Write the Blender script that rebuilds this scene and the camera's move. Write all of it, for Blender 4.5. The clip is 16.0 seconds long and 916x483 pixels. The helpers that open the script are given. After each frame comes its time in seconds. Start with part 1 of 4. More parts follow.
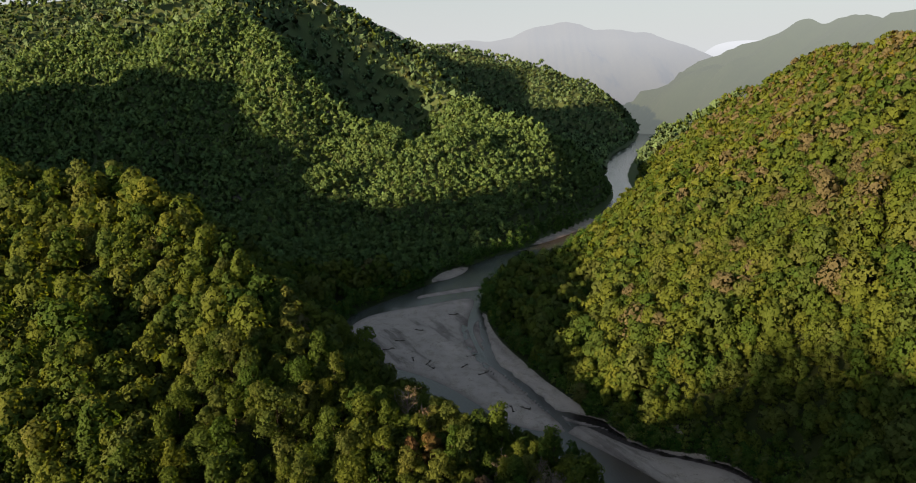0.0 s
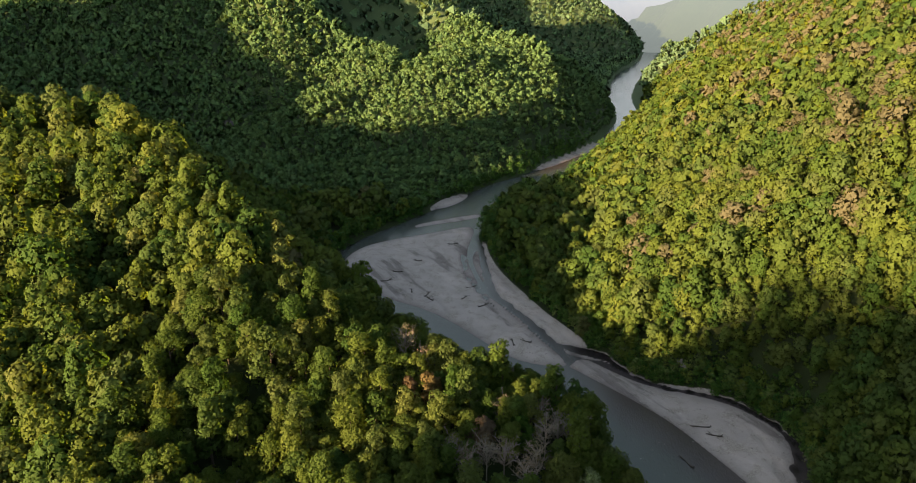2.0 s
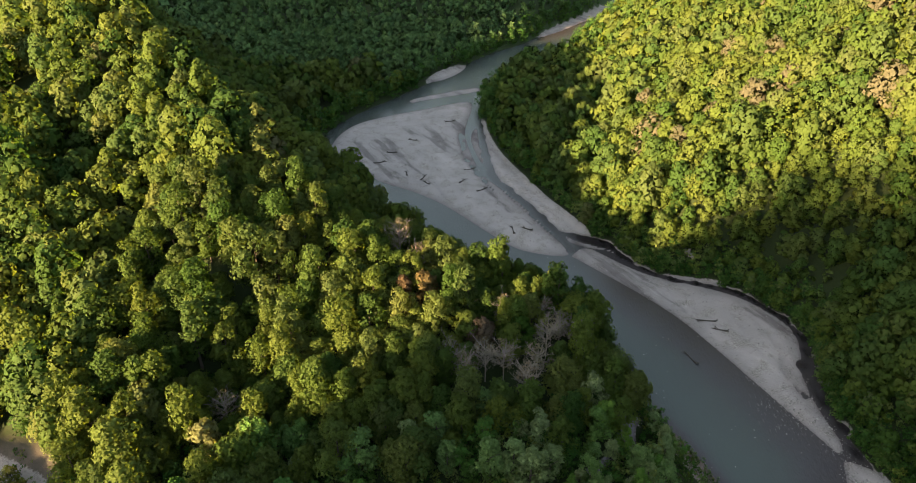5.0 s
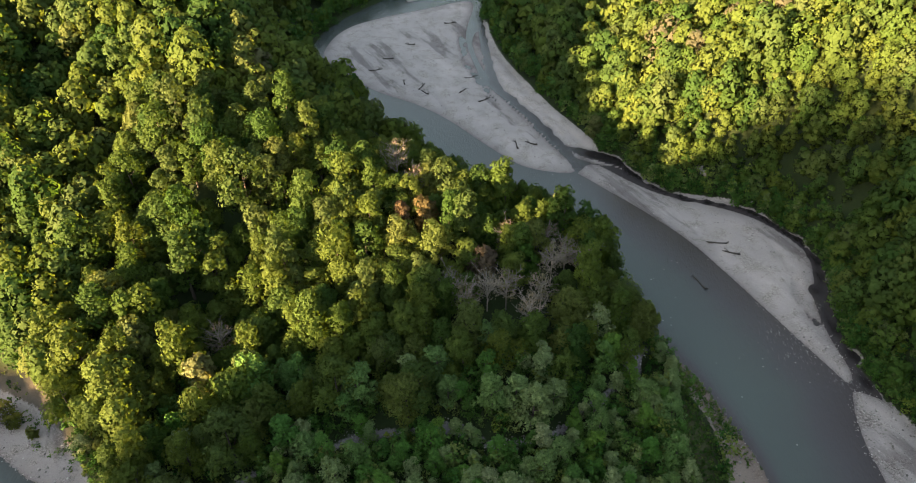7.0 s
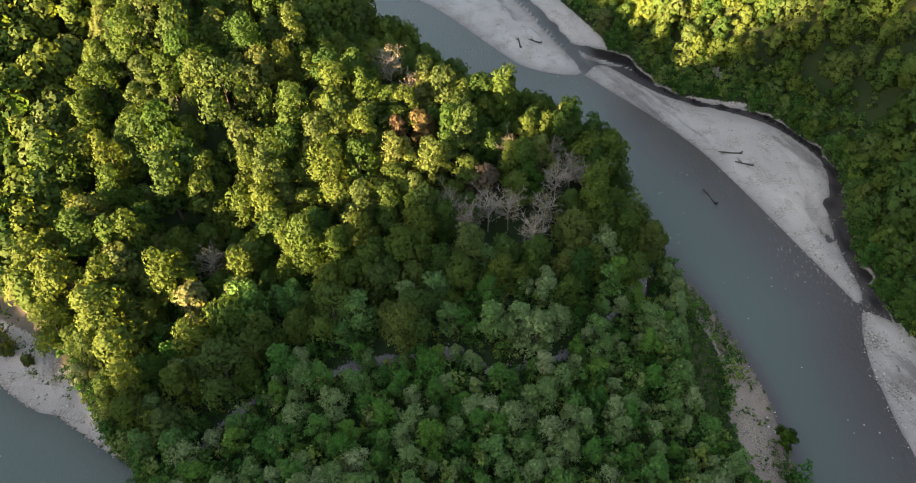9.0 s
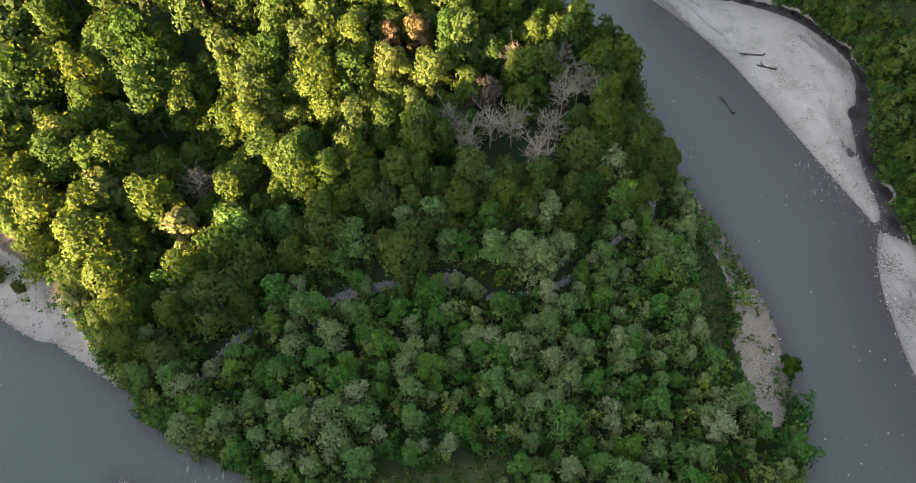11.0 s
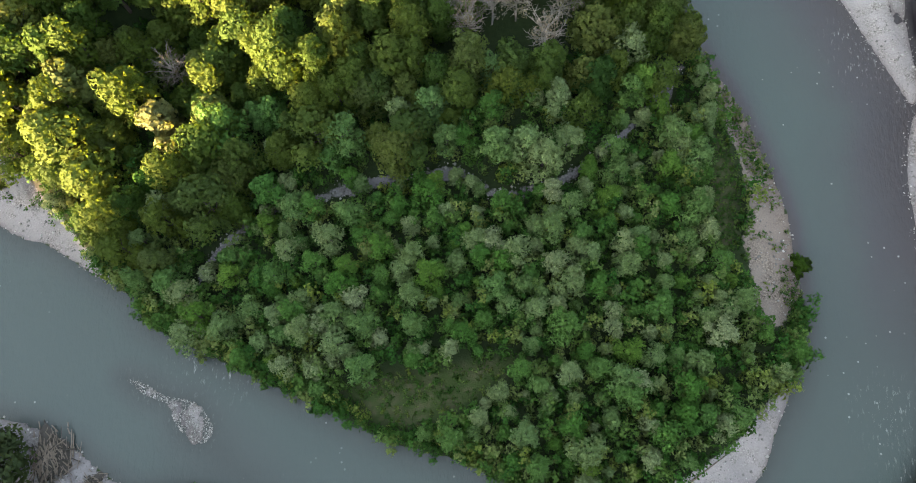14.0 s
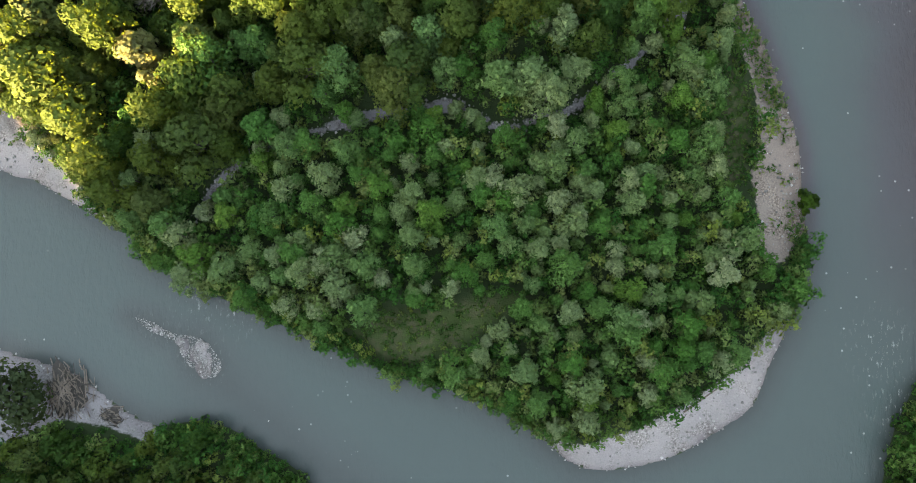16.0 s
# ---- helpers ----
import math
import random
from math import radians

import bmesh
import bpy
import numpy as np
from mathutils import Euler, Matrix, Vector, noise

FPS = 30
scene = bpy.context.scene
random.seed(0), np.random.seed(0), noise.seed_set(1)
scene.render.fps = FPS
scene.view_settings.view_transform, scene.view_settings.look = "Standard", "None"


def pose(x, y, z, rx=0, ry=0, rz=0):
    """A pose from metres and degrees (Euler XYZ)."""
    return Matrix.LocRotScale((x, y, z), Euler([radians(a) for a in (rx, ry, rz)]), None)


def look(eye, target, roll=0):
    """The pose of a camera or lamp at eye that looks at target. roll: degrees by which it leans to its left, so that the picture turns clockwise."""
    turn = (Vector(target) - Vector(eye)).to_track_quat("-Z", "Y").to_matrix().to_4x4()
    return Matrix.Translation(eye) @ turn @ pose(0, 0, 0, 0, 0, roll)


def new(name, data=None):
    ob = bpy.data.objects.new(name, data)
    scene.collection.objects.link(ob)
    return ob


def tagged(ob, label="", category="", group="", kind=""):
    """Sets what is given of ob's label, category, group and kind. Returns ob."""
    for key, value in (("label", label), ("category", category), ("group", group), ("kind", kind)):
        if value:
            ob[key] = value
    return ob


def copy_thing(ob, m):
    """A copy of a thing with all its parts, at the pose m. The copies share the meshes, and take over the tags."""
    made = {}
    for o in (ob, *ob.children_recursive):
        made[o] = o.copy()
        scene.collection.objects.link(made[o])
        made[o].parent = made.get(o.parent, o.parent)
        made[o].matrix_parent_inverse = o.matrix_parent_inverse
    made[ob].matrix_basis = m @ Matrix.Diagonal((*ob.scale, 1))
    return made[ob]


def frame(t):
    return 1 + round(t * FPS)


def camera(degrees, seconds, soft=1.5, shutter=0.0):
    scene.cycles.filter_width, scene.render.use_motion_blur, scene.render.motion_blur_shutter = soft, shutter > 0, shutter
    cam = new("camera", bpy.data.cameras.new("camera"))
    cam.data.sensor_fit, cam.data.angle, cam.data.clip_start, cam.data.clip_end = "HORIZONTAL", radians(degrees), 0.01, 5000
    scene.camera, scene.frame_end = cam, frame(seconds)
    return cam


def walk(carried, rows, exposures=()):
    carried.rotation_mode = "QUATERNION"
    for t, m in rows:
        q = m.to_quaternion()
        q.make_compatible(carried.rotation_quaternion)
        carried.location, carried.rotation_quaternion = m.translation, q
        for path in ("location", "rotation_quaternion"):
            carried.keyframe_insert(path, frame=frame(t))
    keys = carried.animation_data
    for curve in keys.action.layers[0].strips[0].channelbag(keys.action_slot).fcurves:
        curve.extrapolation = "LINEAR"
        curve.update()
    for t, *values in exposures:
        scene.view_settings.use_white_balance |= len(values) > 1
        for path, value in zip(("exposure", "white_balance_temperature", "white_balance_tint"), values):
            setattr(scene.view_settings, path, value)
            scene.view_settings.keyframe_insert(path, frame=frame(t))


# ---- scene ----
cam = camera(69.1, 16.0, soft=1.0)
PATH = [
    (0, (3.533, -0.11, 138.88), (3.382, 1.835, 138.437), -0.4),
    (0.5, (3.283, 3.167, 138.891), (3.133, 5.099, 138.396), -0.4),
    (1, (3.039, 6.351, 138.897), (2.89, 8.269, 138.349), -0.5),
    (1.5, (2.865, 9.406, 138.926), (2.717, 11.307, 138.323), -0.5),
    (2, (2.714, 12.408, 138.968), (2.568, 14.288, 138.303), -0.6),
    (2.5, (2.555, 15.462, 138.993), (2.411, 17.32, 138.267), -0.6),
    (3, (2.431, 18.504, 138.984), (2.288, 20.337, 138.197), -0.7),
    (3.5, (2.31, 21.548, 138.951), (2.169, 23.354, 138.104), -0.7),
    (4, (2.161, 24.505, 138.938), (2.022, 26.282, 138.031), -0.8),
    (4.2, (2.099, 25.708, 138.932), (1.961, 27.473, 138.002), -0.8),
    (6.3, (1.325, 38.742, 138.756), (1.197, 40.352, 137.577), -1.0),
    (6.5, (1.282, 39.978, 138.76), (1.151, 41.57, 137.556), -1.2),
    (7, (1.241, 43.107, 138.798), (1.111, 44.648, 137.53), -1.3),
    (7.5, (1.186, 46.188, 138.868), (1.058, 47.676, 137.538), -1.5),
    (8, (1.045, 49.159, 138.96), (0.918, 50.59, 137.569), -1.7),
    (8.3, (0.933, 50.921, 138.997), (0.807, 52.316, 137.569), -1.9),
    (8.5, (0.853, 52.106, 139.016), (0.729, 53.476, 137.564), -1.8),
    (9, (0.654, 55.106, 139.098), (0.534, 56.41, 137.587), -2.0),
    (9.2, (0.586, 56.353, 139.116), (0.465, 57.63, 137.581), -2.1),
    (11.3, (0.149, 70.285, 139.403), (0.039, 71.239, 137.649), -3.4),
    (11.5, (0.147, 71.573, 139.405), (0.037, 72.493, 137.633), -3.6),
    (12, (0.252, 74.667, 139.411), (0.141, 75.505, 137.599), -4.3),
    (12.5, (0.414, 77.765, 139.388), (0.303, 78.521, 137.54), -5.2),
    (13, (0.554, 80.931, 139.368), (0.442, 81.602, 137.487), -6.3),
    (13.5, (0.545, 84.237, 139.324), (0.435, 84.82, 137.414), -7.6),
    (14, (0.399, 87.604, 139.243), (0.293, 88.097, 137.307), -9.1),
    (14.5, (0.158, 90.947, 139.17), (0.057, 91.348, 137.213), -11.2),
    (15, (-0.109, 94.275, 139.092), (-0.205, 94.584, 137.118), -14.4),
    (15.5, (-0.413, 97.608, 139.005), (-0.503, 97.823, 137.018), -19.9),
    (16, (-0.716, 100.963, 138.942), (-0.801, 101.083, 136.947), -32.5),
]
EXPOSURES = [(0, 1.88), (1, 2.33), (2, 2.78), (4, 3.22), (8, 3.8), (12, 4.36), (16, 4.68)]
walk(cam, [(t, look(eye, target, roll)) for t, eye, target, roll in PATH], EXPOSURES)


# ---- light ----
SUN_AZ, SUN_TAN = radians(45.0), 0.27           # the light travels north-east
TRAVEL = Vector((math.cos(SUN_AZ), math.sin(SUN_AZ), -SUN_TAN))
world = bpy.data.worlds.new("sky")
scene.world = world
world.use_nodes = True
sky = world.node_tree.nodes.new("ShaderNodeTexSky")
sky.sky_type = "NISHITA"
sky.sun_disc = False
sky.sun_elevation = math.atan(SUN_TAN)
sky.sun_rotation = math.atan2(-TRAVEL.x, -TRAVEL.y)
sky.air_density, sky.dust_density, sky.ozone_density = 1.2, 3.0, 1.0
background = world.node_tree.nodes["Background"]
background.inputs["Strength"].default_value = 0.057
# thin cloud and valley haze: the sky is paler than clear air, most of all near the horizon
veil = world.node_tree.nodes.new("ShaderNodeMix")
veil.data_type = "RGBA"
veil.inputs[0].default_value = 0.5
veil.inputs[7].default_value = (2.2, 2.27, 2.1, 1)
world.node_tree.links.new(sky.outputs[0], veil.inputs[6])
upward = world.node_tree.nodes.new("ShaderNodeSeparateXYZ")
world.node_tree.links.new(world.node_tree.nodes.new("ShaderNodeTexCoord").outputs["Generated"], upward.inputs[0])
band = world.node_tree.nodes.new("ShaderNodeMapRange")
for slot, value in ((1, 0.02), (2, 0.26), (3, 0.95), (4, 0.0)):
    band.inputs[slot].default_value = value
world.node_tree.links.new(upward.outputs["Z"], band.inputs[0])
horizon = world.node_tree.nodes.new("ShaderNodeMix")
horizon.data_type = "RGBA"
horizon.inputs[7].default_value = (3.4, 3.5, 3.7, 1)
world.node_tree.links.new(band.outputs[0], horizon.inputs[0])
world.node_tree.links.new(veil.outputs[2], horizon.inputs[6])
world.node_tree.links.new(horizon.outputs[2], background.inputs["Color"])
sun = new("sun", bpy.data.lights.new("sun", "SUN"))
sun.data.energy, sun.data.angle, sun.data.color = 5.0, radians(1.2), (1.0, 0.62, 0.31)
sun.matrix_world = look((0, 0, 0), TRAVEL)


# ---- materials ----
def material(name):
    m = bpy.data.materials.new(name)
    m.use_nodes = True
    t = m.node_tree
    return m, t, t.nodes["Principled BSDF"], t.nodes["Material Output"]


def node(t, kind, **inputs):
    n = t.nodes.new(kind)
    for key, value in inputs.items():
        n.inputs[key.replace("_", " ")].default_value = value
    return n


def ramp(t, source, stops):
    n = t.nodes.new("ShaderNodeValToRGB")
    e = n.color_ramp.elements
    e[0].position, e[0].color = stops[0][0], (*stops[0][1], 1)
    e[1].position, e[1].color = stops[-1][0], (*stops[-1][1], 1)
    for place, colour in stops[1:-1]:
        e.new(place).color = (*colour, 1)
    t.links.new(source, n.inputs[0])
    return n.outputs[0]


def mixed(t, a, b, factor, mode="MIX"):
    n = t.nodes.new("ShaderNodeMix")
    n.data_type, n.blend_type = "RGBA", mode
    for slot, value in ((0, factor), (6, a), (7, b)):
        if isinstance(value, bpy.types.NodeSocket):
            t.links.new(value, n.inputs[slot])
        else:
            n.inputs[slot].default_value = value if slot == 0 else (*value, 1)
    return n.outputs[2]


def maths(t, op, a, b=0.0):
    n = t.nodes.new("ShaderNodeMath")
    n.operation = op
    for slot, value in ((0, a), (1, b)):
        if isinstance(value, bpy.types.NodeSocket):
            t.links.new(value, n.inputs[slot])
        else:
            n.inputs[slot].default_value = value
    return n.outputs[0]


def attribute(t, name):
    n = t.nodes.new("ShaderNodeAttribute")
    n.attribute_name = name
    return n.outputs["Fac"]


def places(t):
    return t.nodes.new("ShaderNodeNewGeometry").outputs["Position"]


def noise_of(t, where, scale, detail=4.0, rough=0.6):
    n = node(t, "ShaderNodeTexNoise", Scale=scale, Detail=detail, Roughness=rough)
    t.links.new(where, n.inputs["Vector"])
    return n.outputs["Fac"]


def bump(t, bsdf, height, strength, distance):
    n = node(t, "ShaderNodeBump", Strength=strength, Distance=distance)
    t.links.new(height, n.inputs["Height"])
    t.links.new(n.outputs[0], bsdf.inputs["Normal"])


def leaf_material(name, stops, single, through_light=0.5, fineness=3.6, rounded=0.42, speckle=1.0):
    """Foliage: a colour for each tree, a shade for each spray of leaves, a fine mottling of single leaves."""
    m, t, bsdf, out = material(name)
    own = t.nodes.new("ShaderNodeObjectInfo").outputs["Random"] if single else attribute(t, "tint")
    colour = ramp(t, own, stops)
    spray = t.nodes.new("ShaderNodeNewGeometry").outputs["Random Per Island"]
    value = ramp(t, spray, [(0.0, (0.80, 0.82, 0.82)), (0.6, (1.0, 1.0, 1.0)), (1.0, (1.13, 1.14, 1.08))])
    colour = mixed(t, colour, value, speckle, "MULTIPLY")
    mottle = noise_of(t, places(t), fineness, 3.0, 0.75)
    colour = mixed(t, colour, ramp(t, mottle, [(0.34, (0.62, 0.65, 0.66)), (0.50, (1.0, 1.0, 1.0)), (0.66, (1.30, 1.32, 1.25))]), speckle, "MULTIPLY")
    t.links.new(colour, bsdf.inputs["Base Color"])
    bsdf.inputs["Roughness"].default_value = 0.7
    bsdf.inputs["Specular IOR Level"].default_value = 0.1
    # sprays of small leaves shade like the clump that they cover
    outward = t.nodes.new("ShaderNodeAttribute")
    outward.attribute_name = "outward"
    turned = t.nodes.new("ShaderNodeVectorTransform")
    turned.vector_type, turned.convert_from, turned.convert_to = "NORMAL", "OBJECT", "WORLD"
    t.links.new(outward.outputs["Vector"], turned.inputs[0])
    clump = t.nodes.new("ShaderNodeMix")
    clump.data_type = "VECTOR"
    clump.inputs[0].default_value = rounded
    t.links.new(t.nodes.new("ShaderNodeNewGeometry").outputs["Normal"], clump.inputs[4])
    t.links.new(turned.outputs[0], clump.inputs[5])
    unit = t.nodes.new("ShaderNodeVectorMath")
    unit.operation = "NORMALIZE"
    t.links.new(clump.outputs[1], unit.inputs[0])
    relief = node(t, "ShaderNodeBump", Strength=0.6 * speckle, Distance=0.4)
    t.links.new(mottle, relief.inputs["Height"])
    t.links.new(unit.outputs[0], relief.inputs["Normal"])
    t.links.new(relief.outputs[0], bsdf.inputs["Normal"])
    leaf = t.nodes.new("ShaderNodeBsdfTranslucent")
    t.links.new(unit.outputs[0], leaf.inputs["Normal"])
    t.links.new(mixed(t, colour, (1.45, 1.35, 0.5), 1.0, "MULTIPLY"), leaf.inputs["Color"])
    both = node(t, "ShaderNodeMixShader", Fac=through_light)
    t.links.new(bsdf.outputs[0], both.inputs[1])
    t.links.new(leaf.outputs[0], both.inputs[2])
    t.links.new(both.outputs[0], out.inputs["Surface"])
    return m


WOODS = [(0.0, (0.039, 0.092, 0.023)), (0.12, (0.083, 0.135, 0.028)), (0.24, (0.106, 0.153, 0.034)), (0.36, (0.056, 0.114, 0.029)), (0.48, (0.099, 0.141, 0.047)),
         (0.60, (0.048, 0.106, 0.023)), (0.72, (0.117, 0.161, 0.032)), (0.84, (0.072, 0.129, 0.028)), (0.95, (0.121, 0.159, 0.047)), (0.955, (0.116, 0.122, 0.074)), (1.0, (0.136, 0.136, 0.094))]
WILLOWS = [(0.0, (0.176, 0.227, 0.118)), (0.15, (0.131, 0.191, 0.079)), (0.28, (0.056, 0.142, 0.030)), (0.42, (0.194, 0.241, 0.134)), (0.55, (0.073, 0.156, 0.036)), (0.68, (0.056, 0.140, 0.027)),
           (0.80, (0.165, 0.215, 0.105)), (0.90, (0.054, 0.139, 0.025)), (1.0, (0.101, 0.176, 0.030))]
BUSHES = [(0.0, (0.022, 0.071, 0.012)), (0.4, (0.040, 0.097, 0.018)), (0.7, (0.068, 0.123, 0.029)), (0.86, (0.114, 0.153, 0.055)), (1.0, (0.109, 0.150, 0.028))]
# Next two palettes: distance haze mixed into the leaf colours, bluer and paler.
HAZED_HILL_WOODS = [(0.0, (0.066, 0.136, 0.059)), (0.4, (0.092, 0.166, 0.062)), (0.7, (0.073, 0.146, 0.066)), (0.955, (0.102, 0.173, 0.070)), (0.96, (0.120, 0.136, 0.078)), (1.0, (0.131, 0.150, 0.089))]
HAZED_FAR_WOODS = [(0.0, (0.076, 0.140, 0.086)), (0.5, (0.091, 0.163, 0.094)), (0.95, (0.080, 0.149, 0.091)), (1.0, (0.109, 0.145, 0.106))]
leaf_single = leaf_material("woodland_leaves", WOODS[:9], True, 0.6, rounded=0.64, speckle=0.9)
leaf_many = leaf_material("forest_leaves", WOODS, False, 0.58, rounded=0.86, speckle=0.45)
willow_single = leaf_material("willow_leaves", WILLOWS, True, 0.3, 4.2, 0.5)
hazed_hill_many = leaf_material("hazed_mountain_leaves", HAZED_HILL_WOODS, False, 0.42, 1.2, 0.7)
hazed_far_many = leaf_material("hazed_distant_leaves", HAZED_FAR_WOODS, False, 0.42, 0.5, 0.7)
bush_many = leaf_material("bush_leaves", BUSHES, False, 0.3)
bud_leaf = leaf_material("twig_buds", [(0.0, (0.127, 0.106, 0.085)), (0.4, (0.155, 0.134, 0.106)), (0.7, (0.127, 0.127, 0.085)), (1.0, (0.155, 0.153, 0.132))], True, 0.2)


def bark_material(name, dark, pale):
    m, t, bsdf, _ = material(name)
    t.links.new(mixed(t, dark, pale, noise_of(t, places(t), 3.0)), bsdf.inputs["Base Color"])
    bsdf.inputs["Roughness"].default_value = 0.9
    return m


bark = bark_material("bark", (0.030, 0.024, 0.018), (0.080, 0.068, 0.052))
bare_wood = bark_material("bare_wood", (0.120, 0.107, 0.095), (0.230, 0.210, 0.188))
driftwood = bark_material("driftwood", (0.062, 0.048, 0.038), (0.165, 0.138, 0.115))
dark_wood = bark_material("wet_wood", (0.018, 0.015, 0.014), (0.045, 0.040, 0.035))


def ground_material():
    m, t, bsdf, _ = material("ground")
    where = places(t)
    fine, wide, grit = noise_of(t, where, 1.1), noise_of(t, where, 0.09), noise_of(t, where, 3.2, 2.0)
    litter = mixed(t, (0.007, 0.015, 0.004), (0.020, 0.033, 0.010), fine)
    grass = mixed(t, mixed(t, (0.014, 0.032, 0.006), (0.037, 0.052, 0.015), noise_of(t, where, 1.8, 5.0, 0.75)), (0.055, 0.054, 0.030), ramp(t, noise_of(t, where, 0.4, 5.0, 0.7), [(0.46, (0, 0, 0)), (0.62, (1, 1, 1))]))
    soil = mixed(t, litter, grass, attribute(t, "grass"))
    earth = mixed(t, (0.045, 0.040, 0.032), (0.115, 0.100, 0.085), noise_of(t, where, 0.8, 5.0, 0.7))
    soil = mixed(t, soil, earth, attribute(t, "soil"))
    soil = mixed(t, soil, (0.040, 0.066, 0.028), attribute(t, "scrub"))
    stones = ramp(t, grit, [(0.32, (0.089, 0.082, 0.078)), (0.47, (0.184, 0.172, 0.166)), (0.60, (0.261, 0.245, 0.239)), (0.70, (0.369, 0.355, 0.342))])
    silt = mixed(t, (0.196, 0.186, 0.189), (0.309, 0.292, 0.296), wide)
    streaks = ramp(t, noise_of(t, where, 0.16, 5.0, 0.7), [(0.40, (0, 0, 0)), (0.52, (1, 1, 1))])
    gravel = mixed(t, stones, silt, maths(t, "MULTIPLY", streaks, 0.8))
    turned = node(t, "ShaderNodeMapping", Rotation=(0, 0, radians(57)))
    t.links.new(where, turned.inputs["Vector"])
    along = node(t, "ShaderNodeMapping", Scale=(0.014, 0.075, 0.1))
    t.links.new(turned.outputs[0], along.inputs["Vector"])
    runnels = ramp(t, noise_of(t, along.outputs[0], 1.0, 5.0, 0.62), [(0.37, (0.55, 0.54, 0.55)), (0.43, (0.95, 0.95, 0.96)), (0.56, (1, 1, 1)), (0.68, (1.14, 1.13, 1.12))])
    gravel = mixed(t, gravel, runnels, 1.0, "MULTIPLY")
    height = node(t, "ShaderNodeSeparateXYZ")
    t.links.new(where, height.inputs[0])
    wet = ramp(t, maths(t, "ADD", height.outputs["Z"], maths(t, "MULTIPLY", wide, 0.16)), [(0.05, (0.40, 0.38, 0.39)), (0.16, (0.74, 0.73, 0.74)), (0.55, (1, 1, 1))])
    gravel = mixed(t, gravel, wet, 1.0, "MULTIPLY")
    gravel = mixed(t, gravel, mixed(t, gravel, (0.62, 0.63, 0.68), 1.0, "MULTIPLY"), attribute(t, "damp"))
    gravel = mixed(t, gravel, mixed(t, gravel, (0.74, 0.66, 0.58), 1.0, "MULTIPLY"), attribute(t, "sandy"))
    ragged = maths(t, "ADD", attribute(t, "gravel"), maths(t, "MULTIPLY", maths(t, "SUBTRACT", fine, 0.5), 0.7))
    edge = ramp(t, ragged, [(0.42, (0, 0, 0)), (0.58, (1, 1, 1))])
    t.links.new(mixed(t, soil, gravel, edge), bsdf.inputs["Base Color"])
    bsdf.inputs["Roughness"].default_value = 0.9
    bsdf.inputs["Specular IOR Level"].default_value = 0.2
    bump(t, bsdf, grit, 0.6, 0.25)
    return m


def water_material():
    m, t, bsdf, _ = material("silty_water")
    where = places(t)
    wide = noise_of(t, where, 0.035, 5.0, 0.65)
    deep = maths(t, "ADD", attribute(t, "depth"), maths(t, "MULTIPLY", maths(t, "SUBTRACT", wide, 0.5), 0.55))
    colour = ramp(t, deep, [(0.0, (0.030, 0.036, 0.036)), (0.10, (0.031, 0.038, 0.038)), (0.5, (0.036, 0.046, 0.046)), (1.0, (0.038, 0.052, 0.051))])
    shoal = ramp(t, deep, [(0.0, (0.036, 0.032, 0.035)), (0.14, (0.034, 0.031, 0.035)), (0.38, (0.036, 0.036, 0.041)), (0.62, (0.037, 0.046, 0.047)), (1.0, (0.038, 0.052, 0.051))])
    colour = mixed(t, colour, shoal, attribute(t, "silt"))
    colour = mixed(t, colour, (0.014, 0.012, 0.014), attribute(t, "clear"))
    speck = node(t, "ShaderNodeTexVoronoi", Scale=0.42)
    t.links.new(where, speck.inputs["Vector"])
    spots = ramp(t, speck.outputs["Distance"], [(0.0, (1, 1, 1)), (0.07, (1, 1, 1)), (0.11, (0, 0, 0))])
    some = ramp(t, noise_of(t, where, 0.045, 2.0), [(0.53, (0, 0, 0)), (0.62, (1, 1, 1))])
    drawn = node(t, "ShaderNodeMapping", Rotation=(0, 0, radians(-12)), Scale=(1.5, 0.5, 1.0))
    t.links.new(where, drawn.inputs["Vector"])
    churn = ramp(t, noise_of(t, drawn.outputs[0], 1.0, 5.0, 0.75), [(0.57, (0, 0, 0)), (0.66, (1, 1, 1))])
    white = maths(t, "MAXIMUM", maths(t, "MULTIPLY", maths(t, "MULTIPLY", spots, some), 0.4), maths(t, "MULTIPLY", churn, attribute(t, "foam")))
    t.links.new(mixed(t, colour, (0.31, 0.325, 0.33), white), bsdf.inputs["Base Color"])
    bsdf.inputs["Roughness"].default_value = 0.16
    bsdf.inputs["IOR"].default_value = 1.33
    stretch = node(t, "ShaderNodeMapping", Scale=(0.5, 0.22, 0.5))
    t.links.new(where, stretch.inputs["Vector"])
    bump(t, bsdf, noise_of(t, stretch.outputs[0], 2.2, 4.0, 0.65), 0.42, 0.35)
    return m


def stone_material():
    m, t, bsdf, _ = material("river_stone")
    spray = t.nodes.new("ShaderNodeNewGeometry").outputs["Random Per Island"]
    t.links.new(ramp(t, spray, [(0.0, (0.060, 0.058, 0.055)), (0.55, (0.140, 0.136, 0.133)), (0.85, (0.210, 0.205, 0.200)), (1.0, (0.300, 0.295, 0.290))]), bsdf.inputs["Base Color"])
    bsdf.inputs["Roughness"].default_value = 0.85
    return m


